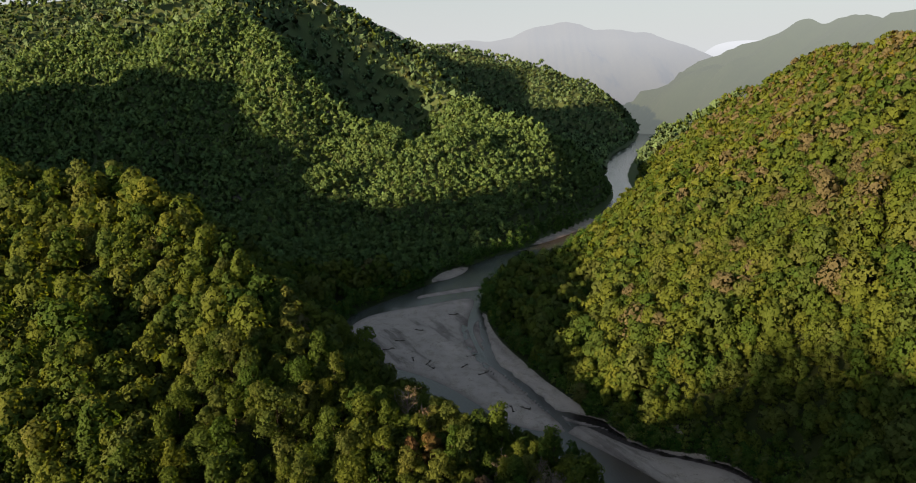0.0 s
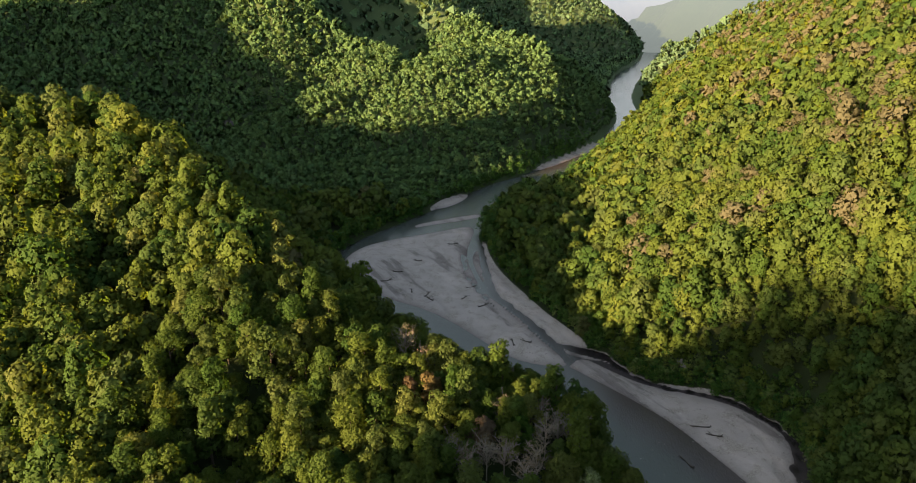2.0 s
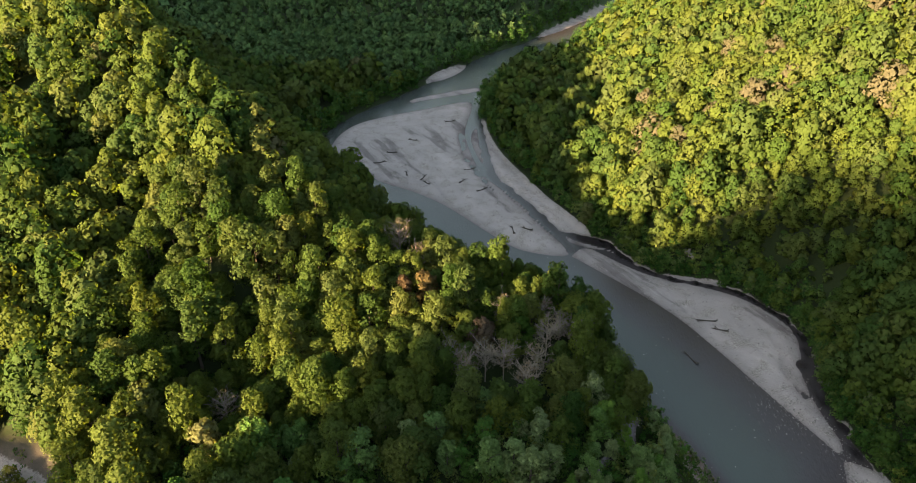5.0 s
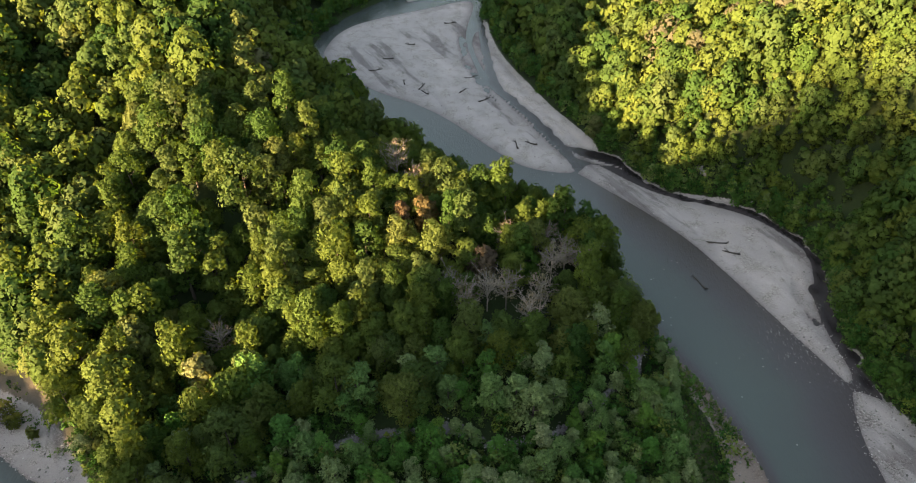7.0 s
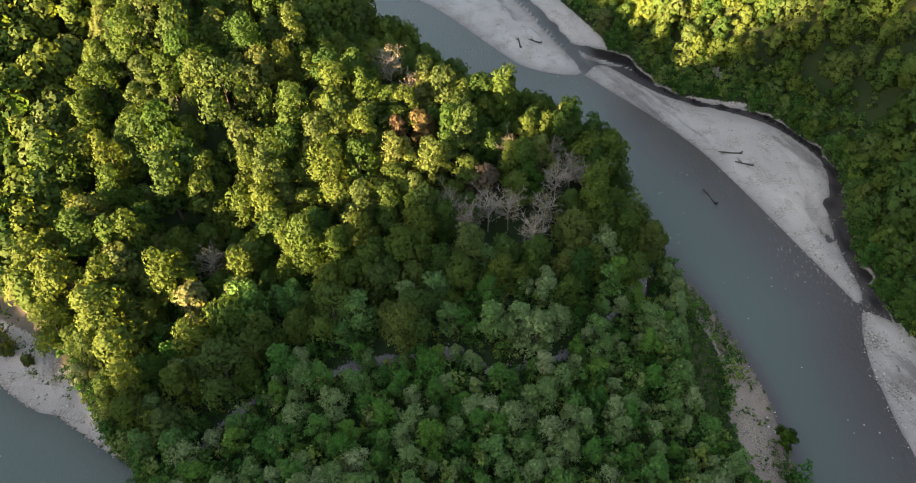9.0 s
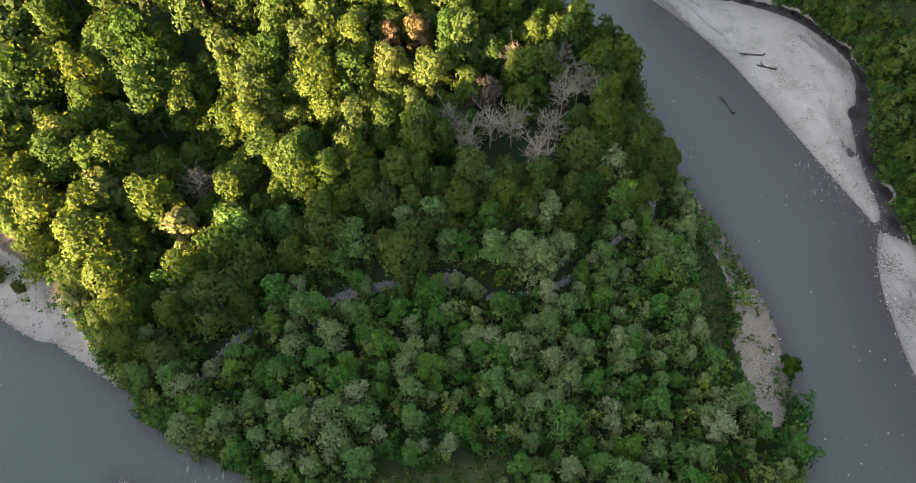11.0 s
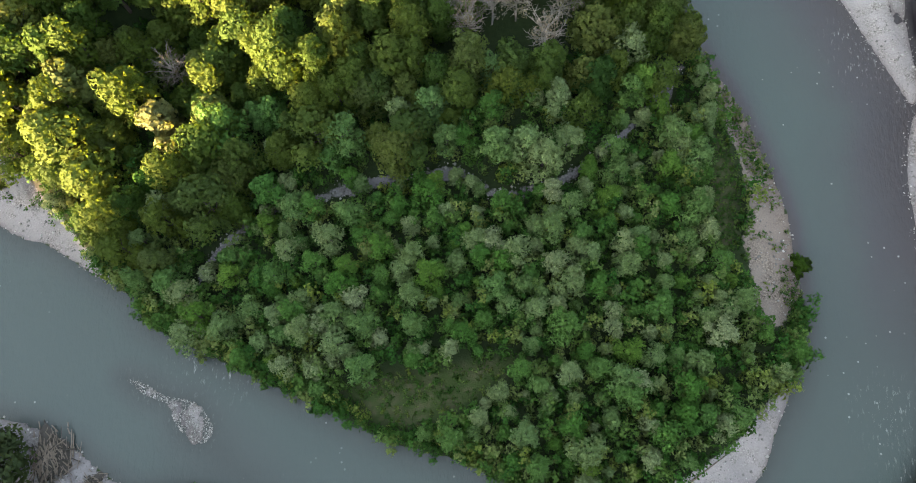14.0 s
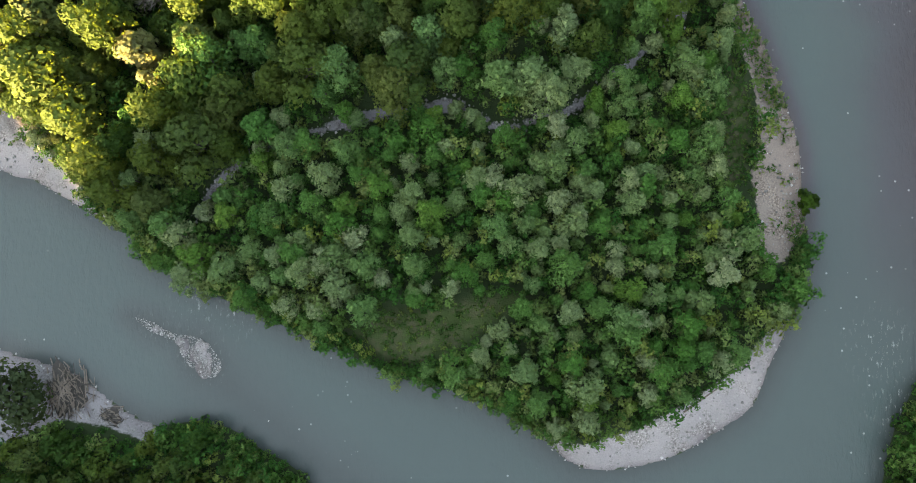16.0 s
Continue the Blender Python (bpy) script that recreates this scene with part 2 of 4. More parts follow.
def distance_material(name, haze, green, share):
    """A far range with haze painted on as emission over its green."""
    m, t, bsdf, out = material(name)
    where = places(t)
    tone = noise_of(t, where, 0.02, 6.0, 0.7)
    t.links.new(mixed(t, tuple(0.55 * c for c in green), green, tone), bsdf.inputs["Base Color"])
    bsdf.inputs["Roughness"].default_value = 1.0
    haze_glow = node(t, "ShaderNodeEmission", Color=(*haze, 1), Strength=1.0)
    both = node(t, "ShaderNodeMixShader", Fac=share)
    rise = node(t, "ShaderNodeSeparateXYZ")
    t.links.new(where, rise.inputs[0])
    # the painted haze glows half as strongly at the foot
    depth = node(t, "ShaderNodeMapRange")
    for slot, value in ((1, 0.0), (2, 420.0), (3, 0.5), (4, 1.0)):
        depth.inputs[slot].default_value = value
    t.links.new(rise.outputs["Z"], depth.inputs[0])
    t.links.new(depth.outputs[0], haze_glow.inputs["Strength"])
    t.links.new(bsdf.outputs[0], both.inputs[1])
    t.links.new(haze_glow.outputs[0], both.inputs[2])
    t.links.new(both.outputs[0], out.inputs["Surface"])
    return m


ground_mat, water_mat, stone_mat = ground_material(), water_material(), stone_material()

# ---- plan of the valley ----
# the bank on the side of the wooded spur, from far upstream down and round its tip
BANK_FAR = [(1000, 4800), (757, 3946), (619, 3189), (350, 1901), (227, 1471), (162, 1114), (146, 920), (132, 846), (92, 716), (45, 638), (17, 583), (-7, 554),
            (-32, 512), (-50, 474), (-76, 430), (-92, 402), (-99, 377), (-96, 352), (-84, 322), (-65, 294)]
BANK_SPUR = [(-40, 270), (-1, 240), (18, 225), (30, 209), (38.5, 193), (43, 176), (52, 161), (56, 153), (60, 142), (63, 133), (64, 123), (65, 112), (64, 104),
             (61, 94), (58, 87), (55, 79), (49, 74), (40, 68), (31, 65), (23, 64), (17, 66), (10, 72)]
BANK_WEST = [(3, 75), (-3, 78), (-15, 80), (-21, 82), (-34, 87), (-40, 89), (-53, 94), (-66, 99), (-74, 103), (-76, 107), (-83, 110), (-91, 114), (-99, 118),
             (-107, 120), (-140, 136), (-200, 150), (-330, 130), (-600, 60), (-2400, -200)]
# the far bank, downstream to upstream
SHORE_WEST = [(-2400, -260), (-600, 10), (-330, 82), (-200, 104), (-140, 95), (-112, 86), (-103, 82), (-95, 80), (-90, 79), (-83, 76), (-77, 72), (-68, 68),
              (-60, 69), (-52, 68), (-45, 64), (-37, 60), (-20, 45), (5, 32), (35, 22), (62, 28), (76, 46), (80, 62), (82, 73), (85, 81), (88, 86), (98, 100)]
SHORE_EAST = [(105, 116), (103, 140), (98, 158), (96, 172), (98, 190), (101, 205), (98, 217), (88, 232), (72, 239.5), (57, 245), (48, 255), (33, 271), (20, 294),
              (7, 326), (-3, 355), (-12, 390), (-14, 432), (-8, 470), (8, 508), (24, 525), (43, 543), (58, 590), (79, 640), (90, 672), (119, 746), (165, 846), (178, 900), (200, 1115)]
SHORE_FAR = [(293, 1513), (478, 2207), (686, 2801), (871, 3840), (1120, 4800)]
# gravel bars in the bed, and bare or grassy patches on the land
BAR_UPPER = [(-76, 335), (-58, 318), (-38, 306), (-22, 292), (-5, 272), (9, 258), (26, 254), (27, 261), (19, 275), (9, 295), (0, 312), (-10, 332), (-17, 358),
             (-21, 388), (-19, 428), (-26, 434), (-48, 420), (-68, 408), (-84, 394), (-91, 375), (-90, 352)]
BAR_SIDE = [(43, 259), (32, 284), (21, 304), (9, 331), (-1, 357), (-7, 380), (-11, 402), (-17, 380), (-14, 357), (-6, 330), (5, 304), (15, 285), (27, 266)]
BAR_EAST = [(29, 254), (47, 235), (61, 218), (70, 202), (80, 182), (88, 166), (92, 159), (93.5, 164), (92.5, 176), (93, 189), (95.5, 197), (98, 210), (94, 220), (85, 230),
            (70.5, 236.8), (57, 242), (47, 250), (38, 259), (33, 260)]
BAR_SOUTH = [(92, 157), (90, 150), (89, 139), (91, 118), (95, 104), (104, 110), (104, 138), (100, 152)]
BAR_RIFFLE = [(-75.7, 90.4), (-71, 89.6), (-66, 87.3), (-59.6, 86.4), (-54.9, 81.6), (-56.2, 78.2), (-59.8, 78.6), (-63.6, 82.2), (-65, 85), (-70.7, 87)]
BEACH_TIP = [(12, 70), (21, 69), (32, 73), (42, 79), (50, 85), (56, 92), (60, 97), (68, 100), (66, 80), (45, 60), (20, 58)]
BEACH_POINT = [(40, 176), (45, 166), (49, 155), (53, 146), (55, 134), (53, 126), (55, 116), (53, 109), (60, 108), (66, 118), (66, 134), (58, 156), (48, 174)]
BEACH_WEST = [(-150, 152), (-128, 144), (-116, 139.5), (-105, 132.5), (-94, 122.5), (-84, 112.5), (-76, 106.5), (-80, 104), (-110, 112), (-150, 134)]
BEACH_SHORE = [(-125, 96), (-112, 90), (-103, 86), (-90, 82), (-76, 76), (-66, 70), (-68, 64), (-78, 67), (-88, 68), (-100, 62), (-125, 60)]
MEADOW = [(-29, 90.5), (-21, 94), (-12, 95), (0, 98), (8, 99), (2, 93), (-6, 87), (-13, 84), (-22, 85)]
GLADE = [(48, 152), (52, 140), (51, 124), (46, 124), (45, 140)]
BAR_SLIVER = [(22, 284), (27, 279), (33, 270.5), (31, 269), (25, 275), (21, 282)]
BAR_BEND = [(28, 598), (46, 620), (68, 655), (98, 704), (102, 724), (92, 722), (70, 680), (46, 642), (30, 612)]
BAR_STRIP = [(-58, 432), (-44, 440), (-28, 449), (-14, 458), (-13, 464), (-24, 461), (-42, 450), (-58, 438)]
BAR_FOOT = [(-54, 472), (-42, 480), (-32, 496), (-28, 512), (-34, 514), (-48, 492)]
BAR_MARGIN = [(64, 243), (73, 240.6), (82, 238.6), (81, 236.8), (73, 238.4), (65, 240.8)]
STREAM_UPPER = [(-14, 402), (-12, 384), (-8, 350), (-3, 324), (4, 312), (13, 295), (24, 273), (29, 258)]
STREAM_LOWER = [(24, 274), (34, 268), (42, 264), (48, 257), (54, 248), (63, 240.6), (74, 237), (84.6, 233.6), (92.3, 225), (97.4, 217), (99.4, 209), (98, 200),
                (94.6, 192), (94.4, 182), (95.6, 172), (96.4, 164), (96.2, 155)]
RUNNELS = [[(-52, 407), (-48, 411), (-32.6, 424), (-18.5, 429)], [(-38, 404), (-35, 396), (-31.8, 369), (-36, 349), (-35.3, 320), (-24, 302)], [(-24, 380), (-20, 350), (-9, 322), (4, 290)],
           [(-70, 360), (-52, 340), (-40, 326)], [(88, 214), (90, 200), (88, 190), (90, 180)]]
GULLIES = [[(-140, 226), (-128, 214), (-103, 189), (-82, 168), (-66, 154)], [(-60, 186), (-63, 172), (-66, 156)]]
CLEARING = [(-132, 148), (-118, 145), (-106.5, 136.5), (-99, 127.5), (-103, 124.5), (-112, 127), (-122, 130), (-137, 138)]
CREEK = [(41, 165), (33, 155), (28, 148), (22, 143), (16, 138), (9, 135), (1, 133), (-4, 135), (-10, 137), (-16, 136), (-23, 135), (-28, 134), (-36, 131), (-43, 129),
         (-50, 126), (-55, 122), (-59, 118), (-62, 112)]
# ridges: x, y, height, fall to the side on the left and on the right as one goes along
SPUR = [(43, 186, 2, .25, .6), (20, 193, 10, .20, .7), (-5, 199, 16, .22, .8), (-36, 206, 26, .42, .8), (-52, 207, 32, .62, .8), (-67, 211, 39, .70, .8), (-84, 224, 48, .66, .8),
        (-93, 233, 55, .62, .8), (-120, 262, 70, .58, .75), (-152, 280, 80, .56, .8), (-189, 302, 87, .53, .8), (-240, 306, 88, .5, .7), (-330, 320, 70, .5, .6)]
EAST_HILL = [(290, -60, 150, .7, .5), (300, 150, 172, .72, .5), (310, 300, 185, .71, .5), (335, 450, 180, .66, .5), (355, 640, 172, .68, .5), (366, 790, 165, .72, .5),
             (368, 850, 160, .74, .5), (362, 900, 145, .74, .5), (350, 960, 130, .74, .5), (334, 1030, 116, .74, .5), (314, 1100, 94, .74, .5), (294, 1180, 66, .75, .5),
             (277, 1250, 40, .75, .5), (262, 1300, 14, .7, .5)]
MID_HILL = [(-225, 640, 18, .45, .45), (-170, 695, 50, .42, .5), (-110, 755, 72, .36, .5), (-47, 750, 82, .36, .5), (20, 830, 92, .42, .5), (70, 805, 62, .5, .5),
            (108, 780, 22, .6, .6)]
PEAK_A = [(-110, 765, 70, .5, .6), (-195, 830, 92, .6, .8), (-300, 905, 172, .7, .9), (-423, 1070, 280, .62, .95), (-500, 1300, 388, .6, .9)]
PEAK_B = [(20, 840, 90, .6, .5), (-35, 950, 98, .8, .6), (-132, 1142, 150, .9, .6), (-294, 1317, 243, .9, .6), (-500, 1300, 388, .8, .6)]
PEAK_C = [(-500, 1300, 388, .6, .6), (-600, 1080, 258, .6, .6), (-662, 1000, 205, .5, .5), (-760, 930, 165, .5, .5), (-1000, 800, 160, .5, .5)]
BACK_A = [(-1700, 1300, 300, .5, .5), (-1290, 1540, 335, .5, .5), (-1160, 1630, 352, .5, .5), (-1000, 1780, 380, .5, .5), (-700, 2000, 430, .5, .5)]
BACK_B = [(-560, 2650, 340, .5, .5), (-155, 2445, 276, .5, .5), (99, 2347, 214, .5, .5), (230, 2230, 160, .55, .5), (344, 2122, 100, .6, .5), (405, 2060, 40, .6, .6)]
# added ridge hidden behind the peak, there to throw shade on BACK_B
HIDDEN_SHADOW_RIDGE = [(-900, 1900, 400, .8, .8), (-760, 1800, 430, .9, .9), (-640, 1720, 448, .9, .9), (-560, 1690, 412, .9, .9)]
# unseen crest, shaped to cast the shadow over spur and east slope
SOUTH_SHADOW_HILL = [(-330, 44, 64, 2, 2), (-275, -9, 64, 2, 2), (-246, -37, 63, 4, 4), (-234, -48, 62, 5, 5), (-230, -52, 78, 7, 7), (-228, -54, 112, 7, 7), (-226, -56, 138, 6, 5), (-213, -69, 157, 5, 4), (-194, -88, 168, 3, 2),
              (-137, -145, 172, 1.3, .9), (-66, -216, 175, .9, .8), (64, -260, 176, .7, .7), (250, -190, 175, .7, .7), (290, -60, 150, .7, .7)]
# out of view: heights set so its shade falls on middle hill and peaks
WEST_SHADOW_HILL = [(-1000, 600, 200, .7, .7), (-880, 526, 254, .9, .9), (-856, 502, 316, .9, .9), (-788, 434, 323, .9, .9), (-744, 390, 278, .9, .9), (-674, 320, 243, .9, .9),
             (-612, 258, 211, .95, .95), (-584, 230, 199, 1.2, 1.2), (-547, 193, 200, 1.2, 1.2), (-530, 176, 209, 1.6, 1.6), (-519, 165, 232, 2, 2), (-500, 146, 264, 3, 3), (-486, 132, 256, 4, 4), (-474, 120, 232, 4, 4), (-462, 108, 222, 4, 4), (-450, 96, 205, 4, 4), (-444, 90, 150, 4, 4)]


def smooth_line(points, steps=3):
    p = np.array([points[0], *points, points[-1]], float)
    out = []
    for a, b, c, d in zip(p, p[1:], p[2:], p[3:]):
        for k in range(steps):
            u = k / steps
            out.append(0.5 * (2 * b + (c - a) * u + (2 * a - 5 * b + 4 * c - d) * u * u + (3 * b - a - 3 * c + d) * u ** 3))
    return np.array(out + [p[-1]])


def line_distance(X, Y, line, closed=False):
    best = np.full(X.shape, 1e9)
    pts = list(line) + ([line[0]] if closed else [])
    for (ax, ay), (bx, by) in zip(pts, pts[1:]):
        ux, uy = bx - ax, by - ay
        u = np.clip(((X - ax) * ux + (Y - ay) * uy) / max(ux * ux + uy * uy, 1e-9), 0, 1)
        np.minimum(best, (X - ax - u * ux) ** 2 + (Y - ay - u * uy) ** 2, out=best)
    return np.sqrt(best)


def inside(X, Y, poly):
    odd = np.zeros(X.shape, bool)
    for (ax, ay), (bx, by) in zip(poly, np.roll(poly, -1, axis=0)):
        if ay != by:
            odd ^= ((ay > Y) != (by > Y)) & (X < (bx - ax) * (Y - ay) / (by - ay) + ax)
    return odd


def signed(X, Y, poly):
    """Distance to the outline of poly, above zero within it."""
    d = line_distance(X, Y, poly, True)
    return np.where(inside(X, Y, poly), d, -d)


def ridge(X, Y, line, round_off=9.0):
    best = np.full(X.shape, -1e9)
    for (ax, ay, az, al, ar), (bx, by, bz, bl, br) in zip(line, line[1:]):
        ux, uy = bx - ax, by - ay
        u = np.clip(((X - ax) * ux + (Y - ay) * uy) / (ux * ux + uy * uy), 0, 1)
        dx, dy = X - ax - u * ux, Y - ay - u * uy
        d = np.sqrt(dx * dx + dy * dy)
        side = ux * dy - uy * dx
        w = 0.5 + 0.5 * np.tanh(side / (np.hypot(ux, uy) * (d * 0.35 + 2.0)) * 2.0)
        k = w * (al + (bl - al) * u) + (1 - w) * (ar + (br - ar) * u)
        np.maximum(best, az + (bz - az) * u - k * (np.sqrt(d * d + round_off ** 2) - round_off), out=best)
    return best


def waves(X, Y, size, seed):
    """Smooth uneven swells about zero, one unit high, of a given width."""
    rng = np.random.RandomState(seed)
    out = np.zeros(X.shape)
    for k in range(9):
        a, f = rng.uniform(0, math.tau), math.tau / size * rng.uniform(0.6, 1.7)
        out += np.sin(f * (X * math.cos(a) + Y * math.sin(a)) + rng.uniform(0, math.tau))
    return out / 3.0


SPUR_BANK = smooth_line(BANK_FAR + BANK_SPUR + BANK_WEST)
FAR_SHORE = smooth_line(SHORE_WEST + SHORE_EAST + SHORE_FAR)
RIVER = np.vstack([SPUR_BANK, FAR_SHORE])
BARS = [smooth_line(b + b[:1])[:-1] for b in (BAR_UPPER, BAR_SIDE, BAR_EAST, BAR_SOUTH, BAR_SLIVER, BAR_MARGIN, BAR_BEND, BAR_STRIP, BAR_FOOT)]
STREAMS = [smooth_line(b) for b in (STREAM_UPPER, STREAM_LOWER)]
RIFFLE = smooth_line(BAR_RIFFLE + BAR_RIFFLE[:1])[:-1]
BARE = [np.array(b, float) for b in (BEACH_TIP, BEACH_POINT, BEACH_WEST, BEACH_SHORE)]
CREEK_LINE = smooth_line(CREEK)
CREEK_X, CREEK_Y = np.array(CREEK[::-1], float).T


SHOAL = np.array([(-58, 80), (-44, 70), (-30, 60), (-16, 50)], float)


def terrain(X, Y):
    """Height of the ground, and what it is made of, at many places at once."""
    river = signed(X, Y, RIVER)
    land = -river
    to_spur, to_shore = line_distance(X, Y, SPUR_BANK), line_distance(X, Y, FAR_SHORE)
    rise = np.full(X.shape, -1e9)
    for line in (SPUR, EAST_HILL, MID_HILL, PEAK_A, PEAK_B, PEAK_C, BACK_A, BACK_B, HIDDEN_SHADOW_RIDGE, SOUTH_SHADOW_HILL, WEST_SHADOW_HILL):
        np.maximum(rise, ridge(X, Y, line), out=rise)
    for line in GULLIES:
        rise = rise - 8.0 * np.exp(-(line_distance(X, Y, line) / 12.0) ** 2)
    big = np.clip((Y - 350) / 500, 0, 1)
    rise = rise + waves(X, Y, 55, 3) * (1.4 + 2 * big) + waves(X, Y, 160, 4) * 6 * big
    flat = 1.3 + 0.2 * waves(X, Y, 24, 5) + 0.01 * np.minimum(land, 60)
    below = np.clip((np.interp(X, CREEK_X, CREEK_Y) - Y) / 6.0, 0, 1) * (X > -62) * (X < 70) * (Y < 170)
    rise = rise * (1 - below) - 5 * below
    hill = flat + np.logaddexp(0, (rise - flat) / 3.0) * 3.0
    steep = 0.28 * land + np.where(X < -180, 6.0, 0.8) * np.maximum(land - 3.0, 0)
    bare = np.max([signed(X, Y, b) for b in BARE], axis=0)
    shelf = 0.07 * land + 0.9 * np.clip(-bare, 0, None)
    dry = np.minimum(np.minimum(hill, steep), np.maximum(shelf, 0.05 * land))
    creek = line_distance(X, Y, CREEK_LINE) * (1 + 0.45 * waves(X, Y, 12, 51)) + 0.35 * np.abs(waves(X, Y, 23, 52))
    dry = dry - 0.9 * np.exp(-(creek / 2.2) ** 2) * (dry > 0.9)
    bar = np.max([signed(X, Y, b) for b in BARS], axis=0)
    reef = signed(X, Y, RIFFLE)
    tail = line_distance(X, Y, SHOAL)
    bed = -np.minimum.reduce([np.minimum(0.22 * to_spur, 1.3 * to_spur - 1.2).clip(0, 99) + 0.16 * np.minimum(to_spur, 1.2), np.where(Y < 110, 0.3, 0.11) * to_shore, np.where((X > 35) & (Y < 262), 0.056, 0.075) * np.clip(-bar, 0, 99), 0.28 * np.clip(-reef, 0, 99) + 0.03, 0.11 * tail + 0.2, np.full(X.shape, 1.4)])
    bed = np.maximum(bed, np.where(bar > 0, np.minimum(0.10 * bar, 0.55 + 0.02 * bar) + 0.10 * waves(X, Y, 13, 8) * np.clip(bar / 5, 0, 1), -9))
    bed = np.maximum(bed, np.where(reef > 0, 0.10 * reef - 0.08 + 0.22 * waves(X, Y, 5, 9), -9))
    swell = np.where(bar > 0, np.minimum(0.10 * bar, 0.55 + 0.02 * bar), -9)
    z = np.where(river > 0, bed, np.maximum(dry, swell))
    furrow = np.min([line_distance(X, Y, r) for r in RUNNELS], axis=0) + 0.7 * waves(X, Y, 11, 14)
    z = z - np.where(bar > 0, 0.42 * np.exp(-(furrow / 1.5) ** 2), 0)
    stream = np.minimum(line_distance(X, Y, STREAMS[0]) - 1.1, line_distance(X, Y, STREAMS[1]) - 0.1 - 2.6 * np.exp(-((X - 38) ** 2 + (Y - 266) ** 2) / 80)) + 0.5 * waves(X, Y, 8, 13) * (1 + (X > 60))
    z = np.where(stream < 5, np.minimum(z, -0.3 + 0.36 * np.clip(stream, 0, 9)), z)
    stone = np.clip(0.5 + np.maximum(np.maximum(bare, bar), 1.5 - stream) * 0.35, 0, 1)
    stone = np.maximum(stone, np.clip(1.25 - creek / 1.5, 0, 1) * 0.8)
    meadow = np.maximum(signed(X, Y, np.array(MEADOW, float)), signed(X, Y, np.array(GLADE, float)))
    soil = signed(X, Y, np.array(CLEARING, float))
    return z, dict(stream=stream, soil=soil, river=river, bare=bare, bar=bar, creek=creek, meadow=meadow, stone=stone, reef=reef)


def spread(near_a, near_b, step, low, high, growth, largest):
    """Grid lines: even steps over the near stretch, then ever wider ones."""
    inner = list(np.arange(near_a, near_b + step / 2, step))
    for sign, limit in ((1, high), (-1, low)):
        at, s, more = (inner[-1] if sign > 0 else inner[0]), step, []
        while sign * (limit - at) > 0:
            s = min(s * growth, largest)
            at += sign * s
            more.append(at)
        inner = inner + more if sign > 0 else more[::-1] + inner
    return np.array(inner)


def mesh_of(name, verts, faces, mats, attributes=None, smooth=False, slots=None):
    me = bpy.data.meshes.new(name)
    verts, faces = np.asarray(verts, np.float32), np.asarray(faces, np.int32)
    n = faces.shape[1]
    me.vertices.add(len(verts))
    me.vertices.foreach_set("co", verts.ravel())
    me.loops.add(faces.size)
    me.loops.foreach_set("vertex_index", faces.ravel())
    me.polygons.add(len(faces))
    me.polygons.foreach_set("loop_start", np.arange(0, faces.size, n, dtype=np.int32))
    if slots is not None:
        me.polygons.foreach_set("material_index", np.asarray(slots, np.int32))
    me.polygons.foreach_set("use_smooth", np.full(len(faces), smooth))
    for m in mats:
        me.materials.append(m)
    for key, values in (attributes or {}).items():
        values = np.asarray(values, np.float32)
        if values.ndim == 2:
            me.attributes.new(key, "FLOAT_VECTOR", "POINT").data.foreach_set("vector", values.ravel())
        else:
            me.attributes.new(key, "FLOAT", "POINT").data.foreach_set("value", values)
    me.update(calc_edges=True)
    return me


gx = spread(-122, 112, 1.25, -2500, 2600, 1.08, 60)
gy = spread(50, 330, 1.3, -800, 4850, 1.03, 60)
GX, GY = np.meshgrid(gx, gy)
GZ, INFO = terrain(GX, GY)
index = np.arange(GX.size).reshape(GX.shape)
quads = np.stack([index[:-1, :-1], index[:-1, 1:], index[1:, 1:], index[1:, :-1]], -1).reshape(-1, 4)
flat_xy = np.stack([GX.ravel(), GY.ravel()], 1)
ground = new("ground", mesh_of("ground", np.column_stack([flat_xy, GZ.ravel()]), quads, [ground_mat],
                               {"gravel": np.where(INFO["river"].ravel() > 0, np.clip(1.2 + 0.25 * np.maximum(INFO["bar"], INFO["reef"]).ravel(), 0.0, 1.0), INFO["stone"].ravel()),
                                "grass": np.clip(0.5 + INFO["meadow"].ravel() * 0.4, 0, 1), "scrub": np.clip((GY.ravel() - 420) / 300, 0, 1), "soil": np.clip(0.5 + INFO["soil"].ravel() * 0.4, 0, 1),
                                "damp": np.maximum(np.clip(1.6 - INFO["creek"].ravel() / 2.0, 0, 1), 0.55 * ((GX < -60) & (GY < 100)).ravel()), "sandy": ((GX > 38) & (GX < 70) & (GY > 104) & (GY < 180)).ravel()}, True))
tagged(ground, "river valley floor with pale gravel bars, leaf litter and steep wooded slopes", "ground", kind="structure")
wet = (GZ.ravel()[quads] < 0.3).any(1) & (INFO["river"].ravel()[quads] > -25).any(1)
used, inverse = np.unique(quads[wet], return_inverse=True)
foam = np.clip(1 - np.abs(INFO["reef"]) / 2.0, 0, 1) * 0.2
